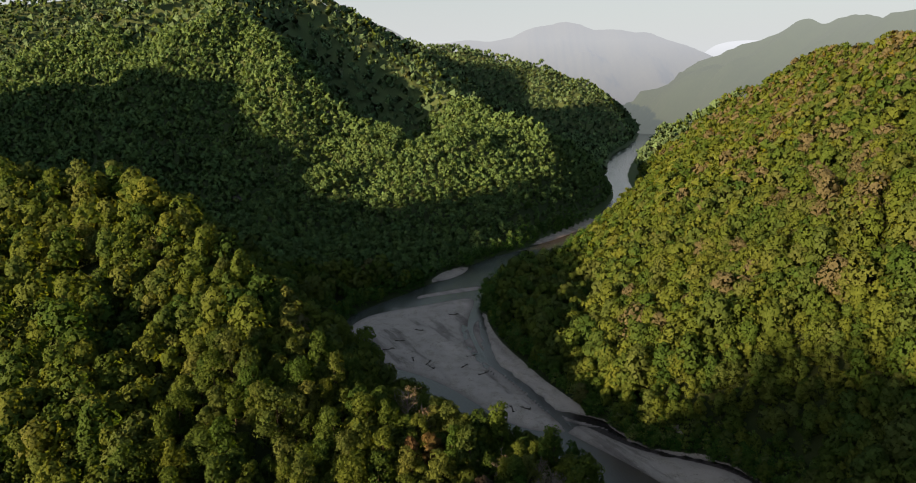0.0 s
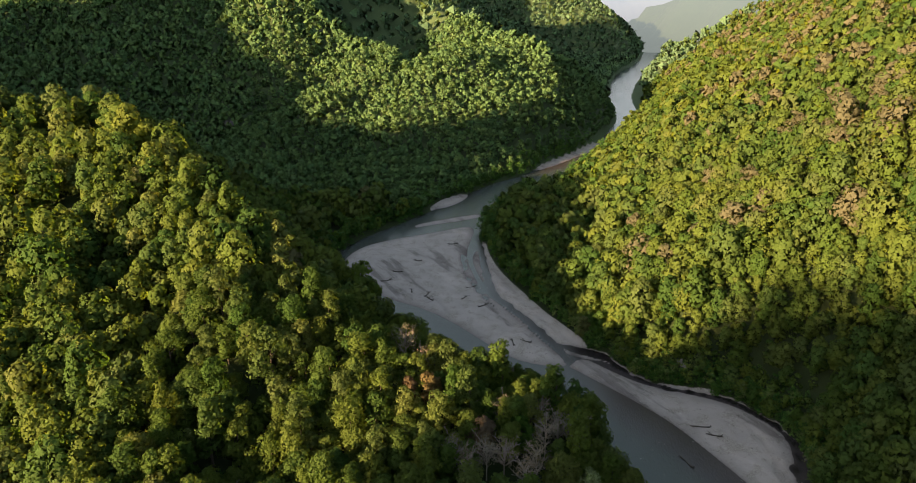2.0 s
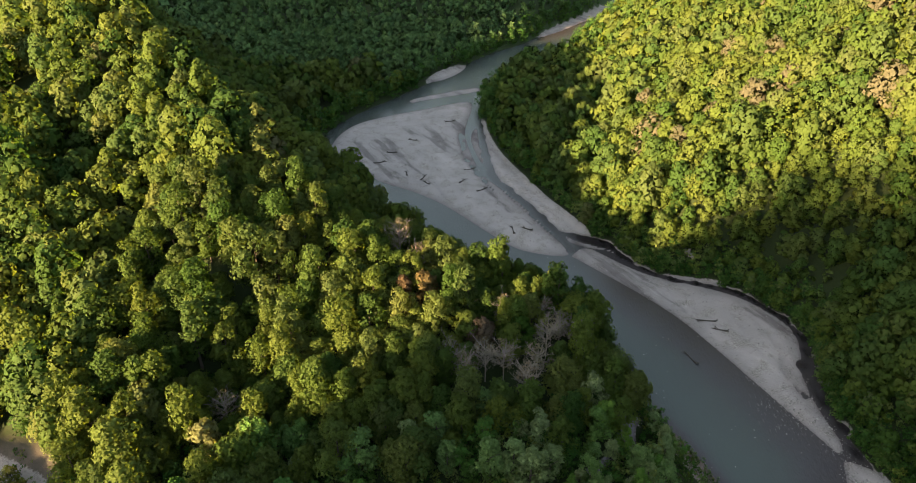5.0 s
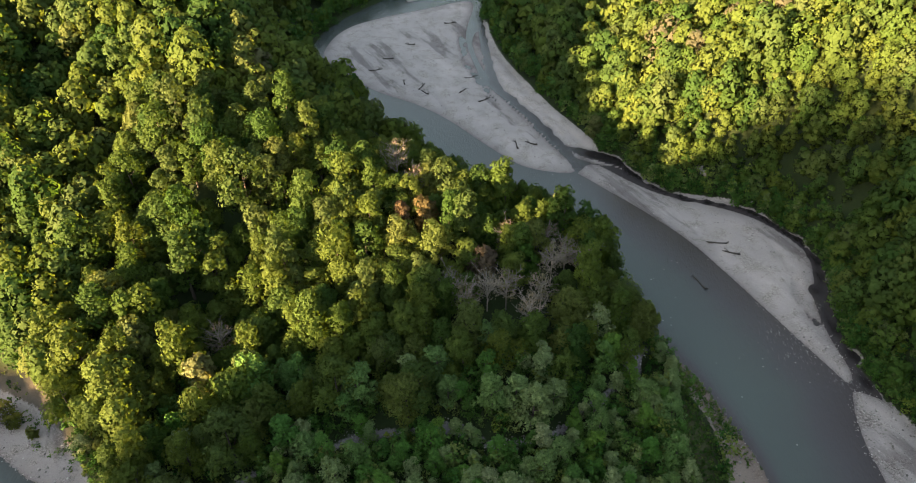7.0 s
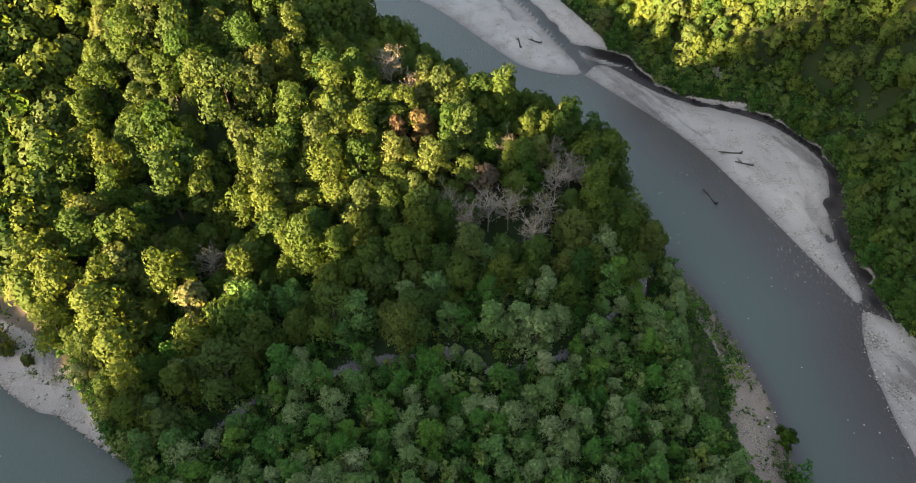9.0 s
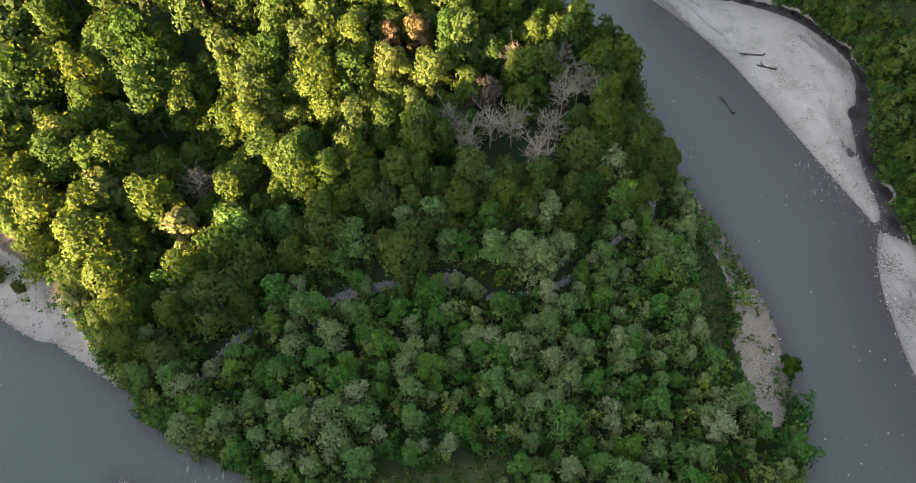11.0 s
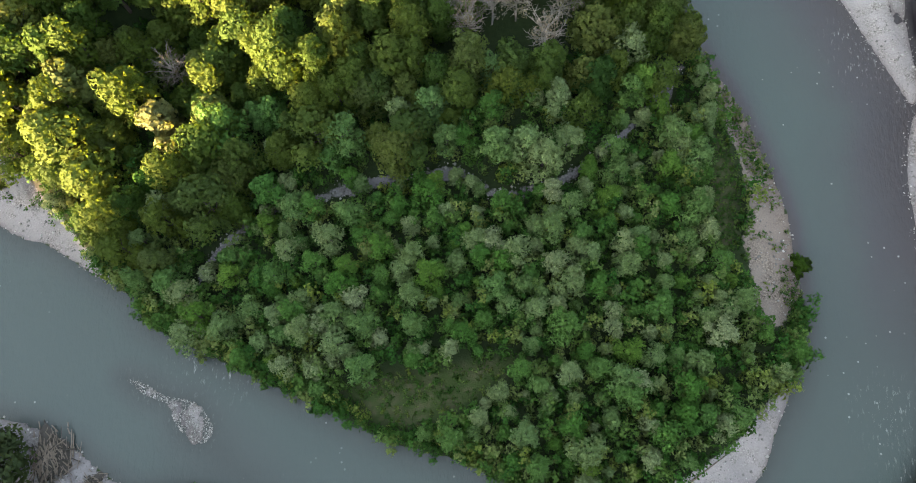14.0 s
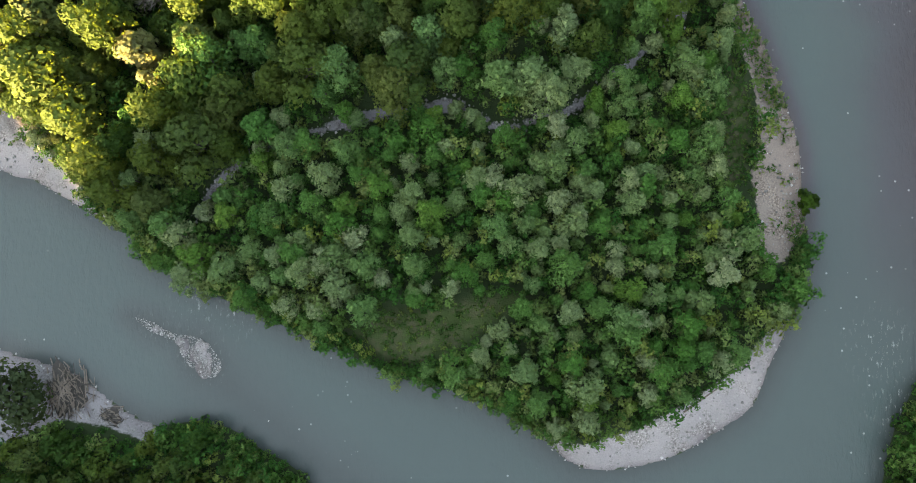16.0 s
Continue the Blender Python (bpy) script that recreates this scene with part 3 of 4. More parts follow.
for fx, fy, fr in ((-60, 94, 5), (-52, 92, 4), (80, 92, 5), (84, 80, 5), (92, 160, 4), (82, 170, 5), (78, 176, 3), (-36, 482, 9), (-14, 528, 9), (12, 556, 9), (38, 606, 9), (66, 646, 10)):
    foam = np.maximum(foam, 0.5 * np.exp(-((GX - fx) ** 2 + (GY - fy) ** 2) / fr ** 2))
water = new("water", mesh_of("water", np.column_stack([flat_xy[used], np.zeros(len(used))]), inverse.reshape(-1, 4), [water_mat],
                             {"depth": np.clip(-GZ.ravel()[used], 0, 1.4) / 1.4, "foam": foam.ravel()[used],
                              "silt": np.clip((GX.ravel()[used] - 20) / 25, 0, 1) * np.clip((GY.ravel()[used] - 95) / 30, 0, 1),
                              "clear": np.clip(1.0 - INFO["stream"].ravel()[used] / 1.6, 0, 1)}, True))
tagged(water, "grey-green silty river with small white ripples over its stony bed", "river", kind="structure")


# ---- far ranges ----
def far_range(name, crest, foot, mat, label, rough):
    line = smooth_line(crest, 8)
    steps = 14
    rows = []
    for k in range(steps + 1):
        u = k / steps
        p = line.copy()
        away = np.array(foot, float)
        p[:, 0] += away[0] * u
        p[:, 1] += away[1] * u
        swell = waves(p[:, 0], p[:, 1], 260, 21) * rough + waves(p[:, 0], p[:, 1], 70, 22) * rough * 0.35
        p[:, 2] = p[:, 2] * (1 - u) ** 1.25 - 20 * u + swell * (0.15 + 1.7 * u * (1 - u) * 2)
        rows.append(p)
    v = np.array(rows)
    i = np.arange(v.shape[0] * v.shape[1]).reshape(v.shape[:2])
    f = np.stack([i[:-1, :-1], i[1:, :-1], i[1:, 1:], i[:-1, 1:]], -1).reshape(-1, 4)
    ob = new(name, mesh_of(name, v.reshape(-1, 3), f, [mat], smooth=True))
    return tagged(ob, label, "mountains", kind="structure")


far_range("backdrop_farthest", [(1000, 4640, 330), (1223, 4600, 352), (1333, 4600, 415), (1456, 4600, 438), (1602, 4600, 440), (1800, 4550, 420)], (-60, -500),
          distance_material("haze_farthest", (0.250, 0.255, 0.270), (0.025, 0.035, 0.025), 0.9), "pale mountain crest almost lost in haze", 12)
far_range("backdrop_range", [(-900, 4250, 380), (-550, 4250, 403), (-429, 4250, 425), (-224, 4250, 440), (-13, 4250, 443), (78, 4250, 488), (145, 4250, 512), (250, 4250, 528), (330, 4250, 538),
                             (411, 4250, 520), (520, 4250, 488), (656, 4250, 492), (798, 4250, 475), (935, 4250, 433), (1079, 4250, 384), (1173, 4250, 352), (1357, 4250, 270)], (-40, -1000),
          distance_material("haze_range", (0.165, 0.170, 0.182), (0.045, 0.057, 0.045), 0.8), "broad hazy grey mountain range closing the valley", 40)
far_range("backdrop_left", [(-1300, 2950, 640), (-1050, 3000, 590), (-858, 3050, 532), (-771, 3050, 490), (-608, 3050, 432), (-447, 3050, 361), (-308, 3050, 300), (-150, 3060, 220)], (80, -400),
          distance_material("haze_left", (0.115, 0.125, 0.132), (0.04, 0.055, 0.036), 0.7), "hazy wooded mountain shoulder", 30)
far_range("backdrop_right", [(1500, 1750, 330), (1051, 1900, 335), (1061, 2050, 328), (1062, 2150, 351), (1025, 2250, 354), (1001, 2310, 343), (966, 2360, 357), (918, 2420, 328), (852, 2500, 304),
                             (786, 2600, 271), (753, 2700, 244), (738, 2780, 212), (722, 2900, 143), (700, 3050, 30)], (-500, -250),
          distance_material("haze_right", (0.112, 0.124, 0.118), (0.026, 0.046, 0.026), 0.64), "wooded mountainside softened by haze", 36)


# ---- trees ----
def tube(points, radii, sides=5):
    """Verts and quads of a tapered limb along points."""
    v, f = [], []
    for k, (p, r) in enumerate(zip(points, radii)):
        for s in range(sides):
            a = math.tau * s / sides
            v.append((p[0] + r * math.cos(a), p[1] + r * math.sin(a), p[2]))
        if k:
            o = (k - 1) * sides
            f += [(o + s, o + (s + 1) % sides, o + sides + (s + 1) % sides, o + sides + s) for s in range(sides)]
    return np.array(v), np.array(f)


def join(pieces):
    v, f, o = [], [], 0
    for a, b in pieces:
        v.append(a)
        f.append(b + o)
        o += len(a)
    return np.vstack(v), np.vstack(f)


def lobes(rng, height, width, low, count, fat=1.0):
    """Clumps of leaves set unevenly through a lopsided crown, with the odd one standing out."""
    out = [(0.0, 0.0, height - width * 0.14, width * 0.15)]
    lean, bulge = rng.uniform(0, math.tau, 2)
    shift = rng.normal(size=2) * width * 0.07
    for k in range(count - 1):
        u = (k + rng.uniform(0.1, 0.9)) / (count - 1)
        z = low + (height - low - width * 0.16) * u
        reach = width * 0.5 * math.sin(math.pi * (0.24 + 0.68 * u)) ** 0.8
        a = k * 2.4 + rng.uniform(-0.9, 0.9)
        reach *= (0.5 + 0.5 * rng.uniform()) * (1 + 0.24 * math.sin(2 * a + lean) + 0.2 * math.sin(3 * a + bulge))
        out.append((reach * math.cos(a) * 0.85 + shift[0] * u, reach * math.sin(a) * 0.85 + shift[1] * u, z + rng.uniform(-0.9, 0.9), width * rng.uniform(0.085, 0.205) * fat))
    return np.array(out)


def foliage(rng, balls, count, size, ruffle=0.48, whole=0.5, loose=1.0):
    """Many small sprays of leaves over the outside of the lobes, some within; and the way out of the crown at each."""
    area = balls[:, 3] ** 2
    pick = rng.choice(len(balls), count * 3, p=area / area.sum())
    n = rng.normal(size=(count * 3, 3))
    n[:, 2] = np.abs(n[:, 2]) * 1.0 - 0.3
    n /= np.linalg.norm(n, axis=1)[:, None]
    inner = rng.uniform(size=count * 3) < 0.14
    r = balls[pick, 3] * np.where(inner, rng.uniform(0.3, 0.6, count * 3), 1.0 + loose * rng.uniform(-0.3, 0.22, count * 3))
    c = balls[pick, :3] + n * r[:, None]
    depth = np.min(np.linalg.norm(c[:, None, :] - balls[None, :, :3], axis=2) / balls[None, :, 3], axis=1)
    keep = np.where((depth > 1.0 - 0.34 * loose) | inner)[0][:count]
    c, n, inner = c[keep], n[keep], inner[keep]
    middle = np.average(balls[:, :3], axis=0, weights=area)
    away = (c - middle) * (1.0, 1.0, 0.6)
    out = n * 0.8 + away / (np.linalg.norm(away, axis=1)[:, None] + 1e-6) * whole
    out /= np.linalg.norm(out, axis=1)[:, None]
    n = n + rng.normal(size=n.shape) * ruffle
    n /= np.linalg.norm(n, axis=1)[:, None]
    a = np.cross(n, rng.normal(size=n.shape))
    a /= np.linalg.norm(a, axis=1)[:, None]
    b = np.cross(n, a)
    s = size * (rng.uniform(0.6, 1.25, len(c)) * np.where(inner, 1.5, 1.0))[:, None]
    v = np.stack([c - a * s * 0.6 - b * s * 0.35, c + a * s * 0.6 - b * s * 0.35, c + b * s * 0.7], 1).reshape(-1, 3)
    return v, np.arange(len(v)).reshape(-1, 3), np.repeat(out, 3, axis=0)


def trunk_of(rng, height, girth, limbs):
    lean = rng.uniform(-0.4, 0.4, 2)
    line = [(lean[0] * u, lean[1] * u, height * u - 0.6 * (u == 0)) for u in (0, 0.35, 0.7, 1.0)]
    pieces = [tube(line, [girth, girth * 0.75, girth * 0.5, girth * 0.12])]
    for k in range(limbs):
        u = 0.4 + 0.5 * k / limbs
        a, out = k * 2.4 + rng.uniform(0, 1), height * rng.uniform(0.16, 0.26)
        base = np.array([lean[0] * u, lean[1] * u, height * u])
        tip = base + np.array([math.cos(a) * out, math.sin(a) * out, out * 0.9])
        pieces.append(tube([base, (base + tip) / 2 - (0, 0, 0.1), tip], [girth * 0.4, girth * 0.28, girth * 0.08], 4))
    return join(pieces)


def tree_kind(rng, height, width, low, blobs, leaves, size, ruffle=0.48, fat=1.0, whole=0.5, loose=1.0):
    crown = foliage(rng, lobes(rng, height, width, low, blobs, fat), leaves, size, ruffle, whole, loose)
    return crown, trunk_of(rng, height * 0.8, 0.16 + 0.012 * height, 3)


def bare_kind(rng, height):
    """A leafless tree: trunk, limbs and a fan of twigs."""
    pieces = [trunk_of(rng, height * 0.8, 0.2, 3)]
    for k in range(30):
        u = rng.uniform(0.35, 0.85)
        a, out = k * 2.4 + rng.uniform(-0.4, 0.4), height * rng.uniform(0.14, 0.28)
        base = np.array([0, 0, height * u * 0.8])
        tip = base + np.array([math.cos(a) * out, math.sin(a) * out, out * rng.uniform(0.4, 1.2)])
        pieces.append(tube([base, tip], [0.13, 0.05], 3))
        for j in range(9):
            w = rng.uniform(0.35, 1.0)
            q = base + (tip - base) * w
            e = q + rng.normal(size=3) * (0.6, 0.6, 0.4) + np.array([math.cos(a) * .5, math.sin(a) * .5, 0.7])
            pieces.append(tube([q, e], [0.06, 0.03], 3))
    return join([(v, np.concatenate([f[:, [0, 1, 2]], f[:, [0, 2, 3]]])) for v, f in pieces])


def plant_tree(name, kinds, label, category, group, leaf_mat, rng, wood=bark):
    """One tree for each kind: an Empty at the foot, with trunk and crown."""
    out = []
    for crown, stem in kinds:
        top = new(name)
        tagged(top, label, category, group)
        c = new("crown", mesh_of("crown", crown[0], crown[1], [leaf_mat], {"outward": crown[2]}))
        s = new("trunk", mesh_of("trunk", stem[0], stem[1], [wood], smooth=True))
        c.parent = s.parent = top
        out.append(top)
    return out


def scatter(rng, x0, x1, y0, y1, gap):
    """Uneven places about a gap apart."""
    xs, ys = np.arange(x0, x1, gap), np.arange(y0, y1, gap * 0.87)
    X, Y = np.meshgrid(xs, ys)
    X = X + (np.arange(len(ys)) % 2)[:, None] * gap * 0.5
    X, Y = X + rng.uniform(-.36, .36, X.shape) * gap, Y + rng.uniform(-.36, .36, X.shape) * gap
    return X.ravel(), Y.ravel()


def stand(name, label, kinds, X, Y, Z, scale, tint, mat, rng):
    """Many trees in one mesh, for woods that nobody could count."""
    which = rng.randint(0, len(kinds), len(X))
    turn = rng.uniform(0, math.tau, len(X))
    vs, fs, ts, ns, o = [], [], [], [], 0
    for k, (v, f, out) in enumerate(kinds):
        sel = np.where(which == k)[0]
        if not len(sel):
            continue
        c, s = np.cos(turn[sel])[:, None], np.sin(turn[sel])[:, None]
        sc = scale[sel][:, None]
        wx = (v[:, 0] * c - v[:, 1] * s) * sc + X[sel][:, None]
        wy = (v[:, 0] * s + v[:, 1] * c) * sc + Y[sel][:, None]
        wz = v[:, 2] * sc + Z[sel][:, None]
        vs.append(np.stack([wx, wy, wz], -1).reshape(-1, 3))
        fs.append((f[None] + (np.arange(len(sel)) * len(v))[:, None, None] + o).reshape(-1, 3))
        ts.append(np.repeat(tint[sel], len(v)))
        ns.append(np.stack([out[:, 0] * c - out[:, 1] * s, out[:, 0] * s + out[:, 1] * c, np.broadcast_to(out[:, 2], (len(sel), len(v)))], -1).reshape(-1, 3))
        o += len(sel) * len(v)
    if not vs:
        return None
    ob = new(name, mesh_of(name, np.vstack(vs), np.vstack(fs), [mat], {"tint": np.concatenate(ts), "outward": np.vstack(ns)}))
    return tagged(ob, label, "forest", kind="stuff")


def ground_at(X, Y):
    return terrain(np.asarray(X, float), np.asarray(Y, float))


SPOTS = [(14, 189), (3, 187), (9, 162), (-7, 165), (-11, 169), (15, 179), (-24, 200), (-2, 169), (3, 170), (19, 184), (-71, 156), (-30, 206), (12, 170), (24, 180)]
OWN = [(-70.5, 143), (-90, 138), (-84, 131), (-87, 149), (-20, 189), (-26, 188), (-3, 178), (8, 179), (-95.5, 73)]
CLEAR = np.array(SPOTS + OWN, float)


def open_room(X, Y, gap):
    return np.min(np.hypot(X[:, None] - CLEAR[None, :, 0], Y[:, None] - CLEAR[None, :, 1]), axis=1) > gap


def tree_room(Z, info, gap=3.4):
    return (info["river"] < -gap) & (info["bare"] < -0.8) & (info["bar"] < -0.6) & (info["creek"] > 1.15) & (info["meadow"] < -1.0) & (info["soil"] < -1.0) & (info["stream"] > 2.0) & (Z > 0.3)


rng = np.random.RandomState(11)
hill_kinds = [tree_kind(rng, h, w, h * 0.20, 44, 2250, 0.60, 0.5, 1.12, 0.8, 0.85) for h, w in ((16.5, 9.0), (18.5, 9.6), (14, 7.8), (19.5, 8.2), (13, 8.4), (17, 11.0))]
flat_kinds = [tree_kind(rng, h, w, h * 0.20, 32, 1550, 0.40, 0.65) for h, w in ((9.5, 5.8), (10.5, 6.9), (7.5, 4.6), (9.0, 5.4), (11, 6.4), (6.5, 4.8))]
near_kinds = [tree_kind(rng, h, w, h * 0.18, 26, 820, 0.95, 0.17, 1.35, 1.0, 0.35)[0] for h, w in ((15.5, 9.6), (18, 10.6), (14, 9.0), (18.5, 9.4), (16, 11.5))]
shore_kinds = [tree_kind(rng, h, w, h * 0.20, 28, 1050, 0.56, 0.65)[0] for h, w in ((15, 8.6), (17, 9.2), (13, 8.0))]
mid_kinds = [tree_kind(rng, h, w, h * 0.28, 14, 205, 1.9, 0.2, 1.3, 1.0, 0.4)[0] for h, w in ((15, 10.0), (17, 10.4), (14, 9.2), (16.5, 9.6))]
hill_side_kinds = [tree_kind(rng, h, w, h * 0.32, 12, 130, 2.0, 0.45)[0] for h, w in ((15, 9.4), (17, 9.8), (13, 8.6))]
far_kinds = [tree_kind(rng, h, w, h * 0.35, 8, 60, 3.0, 0.14)[0] for h, w in ((15, 10.0), (16.5, 10.4), (14, 9.4))]
tiny_kinds = [tree_kind(rng, h, w, h * 0.45, 6, 18, 5.6, 0.12)[0] for h, w in ((15, 13.5), (17, 14.5), (14, 12))]
bush_kinds = [tree_kind(rng, h, w, 0.4, 12, 118, 0.46)[0] for h, w in ((4.8, 3.8), (6.6, 4.4), (3.4, 3.2))]

hill_trees = plant_tree("broadleaf_tree", hill_kinds, "broadleaf tree with a full yellow-green spring crown on the slope", "tree", "trees on the wooded spur", leaf_single, rng)
flat_trees = plant_tree("willow_tree", flat_kinds, "rounded grey-green riverside tree on the flat point", "tree", "trees on the flat point", willow_single, rng)


def set_out(originals, X, Y, Z, scale, rng):
    first = set()
    for x, y, z, s in zip(X, Y, Z, scale):
        k = rng.randint(len(originals))
        m = pose(x, y, z, 0, 0, rng.uniform(0, 360)) @ Matrix.Diagonal((s, s, s * rng.uniform(0.9, 1.12), 1))
        if k in first:
            o = copy_thing(originals[k], m)
            o.matrix_basis = m
        else:
            originals[k].matrix_basis = m
            first.add(k)


def on_flat(X, Y):
    return (Y < np.interp(X, CREEK_X, CREEK_Y) + np.where(X < -62, -4, 2)) & inside(X, Y, SPUR_PLAN)


SPUR_PLAN = np.vstack([SPUR_BANK[SPUR_BANK[:, 1] < 310], [(-400, 320)]])
XA, YA = scatter(rng, -150, 140, 48, 170, 4.95)
XB, YB = scatter(rng, -150, 140, 40, 262, 6.15)
keep_a, keep_b = on_flat(XA, YA), ~on_flat(XB, YB)
X, Y = np.concatenate([XA[keep_a], XB[keep_b]]), np.concatenate([YA[keep_a], YB[keep_b]])
Z, info = ground_at(X, Y)
ok = tree_room(Z, info, np.where(on_flat(X, Y), 2.4, np.where((X > 75) | (Y < 82), 0.9, 3.6))) & (info["creek"] > 1.9) & open_room(X, Y, np.where(on_flat(X, Y), 3.3, 4.3)) & ((info["bare"] < -2.4) | ~on_flat(X, Y))
ok &= (rng.uniform(size=len(X)) < np.where(~on_flat(X, Y) & (X < -20) & (np.abs(line_distance(X, Y, [(-150, 236), (-128, 213), (-103, 190), (-92, 165)])) < 9) & (waves(X, Y, 20, 61) > -0.1), 0.68, 0.98))
X, Y, Z = X[ok], Y[ok], Z[ok]
SPUR_LAND, low = inside(X, Y, SPUR_PLAN), on_flat(X, Y)
size = rng.uniform(0.48, 1.1, len(X))
size[~low] = rng.triangular(0.6, 0.85, 1.26, (~low).sum())
size[~low] *= np.where(info["river"][ok][~low] > -7, 0.72, 1.0)
size[(Y > 212) & (X > -48) & ~low] *= 0.72
size *= np.where(line_distance(X, Y, [(-73, 140), (-98, 115)]) < 6, 0.62, 1.0)      # low trees let the sun on to the pale one
far_off = (X < -110) | (Y > 230) | ~SPUR_LAND
slope = SPUR_LAND & ~low & ~far_off
mixed_foot = slope & (Z < 14) & (Y < np.interp(X, CREEK_X, CREEK_Y) + 24) & (rng.uniform(size=len(X)) < 0.38)
slope &= ~mixed_foot
chosen = np.where(low | mixed_foot)[0]
size[mixed_foot] *= 1.35
over = np.array([(-51, 124.5), (-48, 126), (-45, 128), (-47, 123.5), (-28, 132.8), (-30, 134), (-8, 136), (-5, 134.5), (-3, 133), (20, 139.8), (22, 142), (31, 150.5), (12, 137)])   # trees that hang over the creek
set_out(flat_trees, np.append(X[chosen], over[:, 0]), np.append(Y[chosen], over[:, 1]), np.append(Z[chosen], ground_at(*over.T)[0]), np.append(size[chosen], rng.uniform(0.6, 0.9, len(over))), rng)
order = np.where(slope)[0]
order = order[np.argsort(Y[order] + 0.3 * np.abs(X[order] + 30))]
near_slope, rest = order[:300], order[300:]
set_out(hill_trees, X[near_slope], Y[near_slope], Z[near_slope], size[near_slope], rng)
south = np.where(far_off & (Y < 112) & (((X < -12) & (Y > 42)) | (X > 74)))[0]
stand("forest_shore", "leafy trees crowding the opposite shore", shore_kinds, X[south], Y[south], Z[south], 0.85 * size[south], rng.uniform(0.05, 0.95, len(south)), leaf_many, rng)
fill = np.concatenate([rest, np.where(far_off & (Y >= 112))[0]])
stand("forest_near", "dense broadleaf woodland in fresh spring leaf", near_kinds, X[fill], Y[fill], Z[fill], size[fill], rng.uniform(0, 0.955, len(fill)), leaf_many, rng)

X, Y = scatter(rng, -330, 340, 60, 470, 7.3)
fan = (X > -0.9 * Y - 20) & (X < 0.74 * Y + 20) & (X < 322) & ~((X > -147) & (X < 137) & (Y < 259))
X, Y = X[fan], Y[fan]
Z, info = ground_at(X, Y)
ok = tree_room(Z, info, 1.0) & ((X > -60) | (rng.uniform(size=len(X)) < 0.72))
X, Y, Z = X[ok], Y[ok], Z[ok]
tints = rng.uniform(0, 0.955, len(X))
budding = (X > 60) & (rng.uniform(size=len(X)) < 0.03 + 0.16 * np.clip((Z - 45) / 60, 0, 1) + 0.10 * np.exp(-((X - 60) ** 2 + (Y - 290) ** 2) / 900))
tints[budding] = rng.uniform(0.96, 1, budding.sum())
grown = rng.triangular(0.62, 0.95, 1.45, len(X)) * np.where(info["river"][ok] > -14, 0.6, 1.0)
close = ((X > -20) & (Y < 360)) | ((X > -235) & (X < -90) & (Y < 325))
for name, kinds, pick in (("forest_valley_side", near_kinds, close), ("forest_back_slope", mid_kinds, ~close)):
    stand(name, "broadleaf woodland covering the steep valley side", kinds, X[pick], Y[pick], Z[pick], grown[pick], tints[pick], leaf_many, rng)

X, Y = scatter(rng, -900, 700, 462, 1010, 8.8)
fan = (X > -0.9 * Y - 20) & (X < 0.74 * Y + 20)
X, Y = X[fan], Y[fan]
Z, info = ground_at(X, Y)
ok = tree_room(Z, info)
X, Y, Z = X[ok], Y[ok], Z[ok]
tints = rng.uniform(0, 0.955, len(X))
budding = (X > 120) & (rng.uniform(size=len(X)) < 0.30 * np.clip((Z - 40) / 60, 0, 1))
tints[budding] = rng.uniform(0.96, 1, budding.sum())
grown = rng.uniform(0.75, 1.2, len(X)) * np.where(info["river"][ok] > -16, 0.7, 1.0)
facing = (X > -280) & (X < 125) & (Y < 800)
east = X > np.interp(Y, [462, 546, 604, 712, 846, 1010], [-20, 5, 40, 100, 150, 185])
for name, kinds, pick, mat in (("forest_middle_hill", hill_side_kinds, facing & ~east, hazed_hill_many), ("forest_east_ridge", far_kinds, east, leaf_many), ("forest_mountains", far_kinds, ~facing & ~east, hazed_hill_many)):
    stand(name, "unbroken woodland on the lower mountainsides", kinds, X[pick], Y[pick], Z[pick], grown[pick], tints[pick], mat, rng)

X, Y = scatter(rng, -1900, 800, 1000, 2560, 16.5)
fan = (X > -0.88 * Y - 20) & (X < 0.62 * Y + 20)
X, Y = X[fan], Y[fan]
Z, info = ground_at(X, Y)
ok = tree_room(Z, info) & ((line_distance(X, Y, FAR_SHORE) > 12) | (Y > 2300))
X, Y, Z = X[ok], Y[ok], Z[ok]
stand("forest_distance", "distant woodland on the mountainsides", tiny_kinds, X, Y, Z, rng.uniform(0.75, 1.2, len(X)), rng.uniform(0, 1, len(X)), hazed_far_many, rng)

# woods on the near side of the river
X, Y = scatter(rng, -260, 230, -90, 44, 8.4)
Z, info = ground_at(X, Y)
ok = tree_room(Z, info, 1.5) & ((Y < 40) | ((X > -12) & (X < 74)))
X, Y, Z = X[ok], Y[ok], Z[ok]
stand("forest_near_side", "woodland on the near side of the river", mid_kinds, X, Y, Z, rng.uniform(0.5, 0.86, len(X)), rng.uniform(0, 0.6, len(X)), leaf_many, rng)

# bushes fill the gaps on the point and along the banks
X, Y = scatter(rng, -125, 120, 30, 300, 2.5)
XE, YE = scatter(rng, -125, 118, 30, 300, 1.9)
inner = len(X)
X, Y = np.concatenate([X, XE]), np.concatenate([Y, YE])
Z, info = ground_at(X, Y)
brink = np.arange(len(X)) >= inner
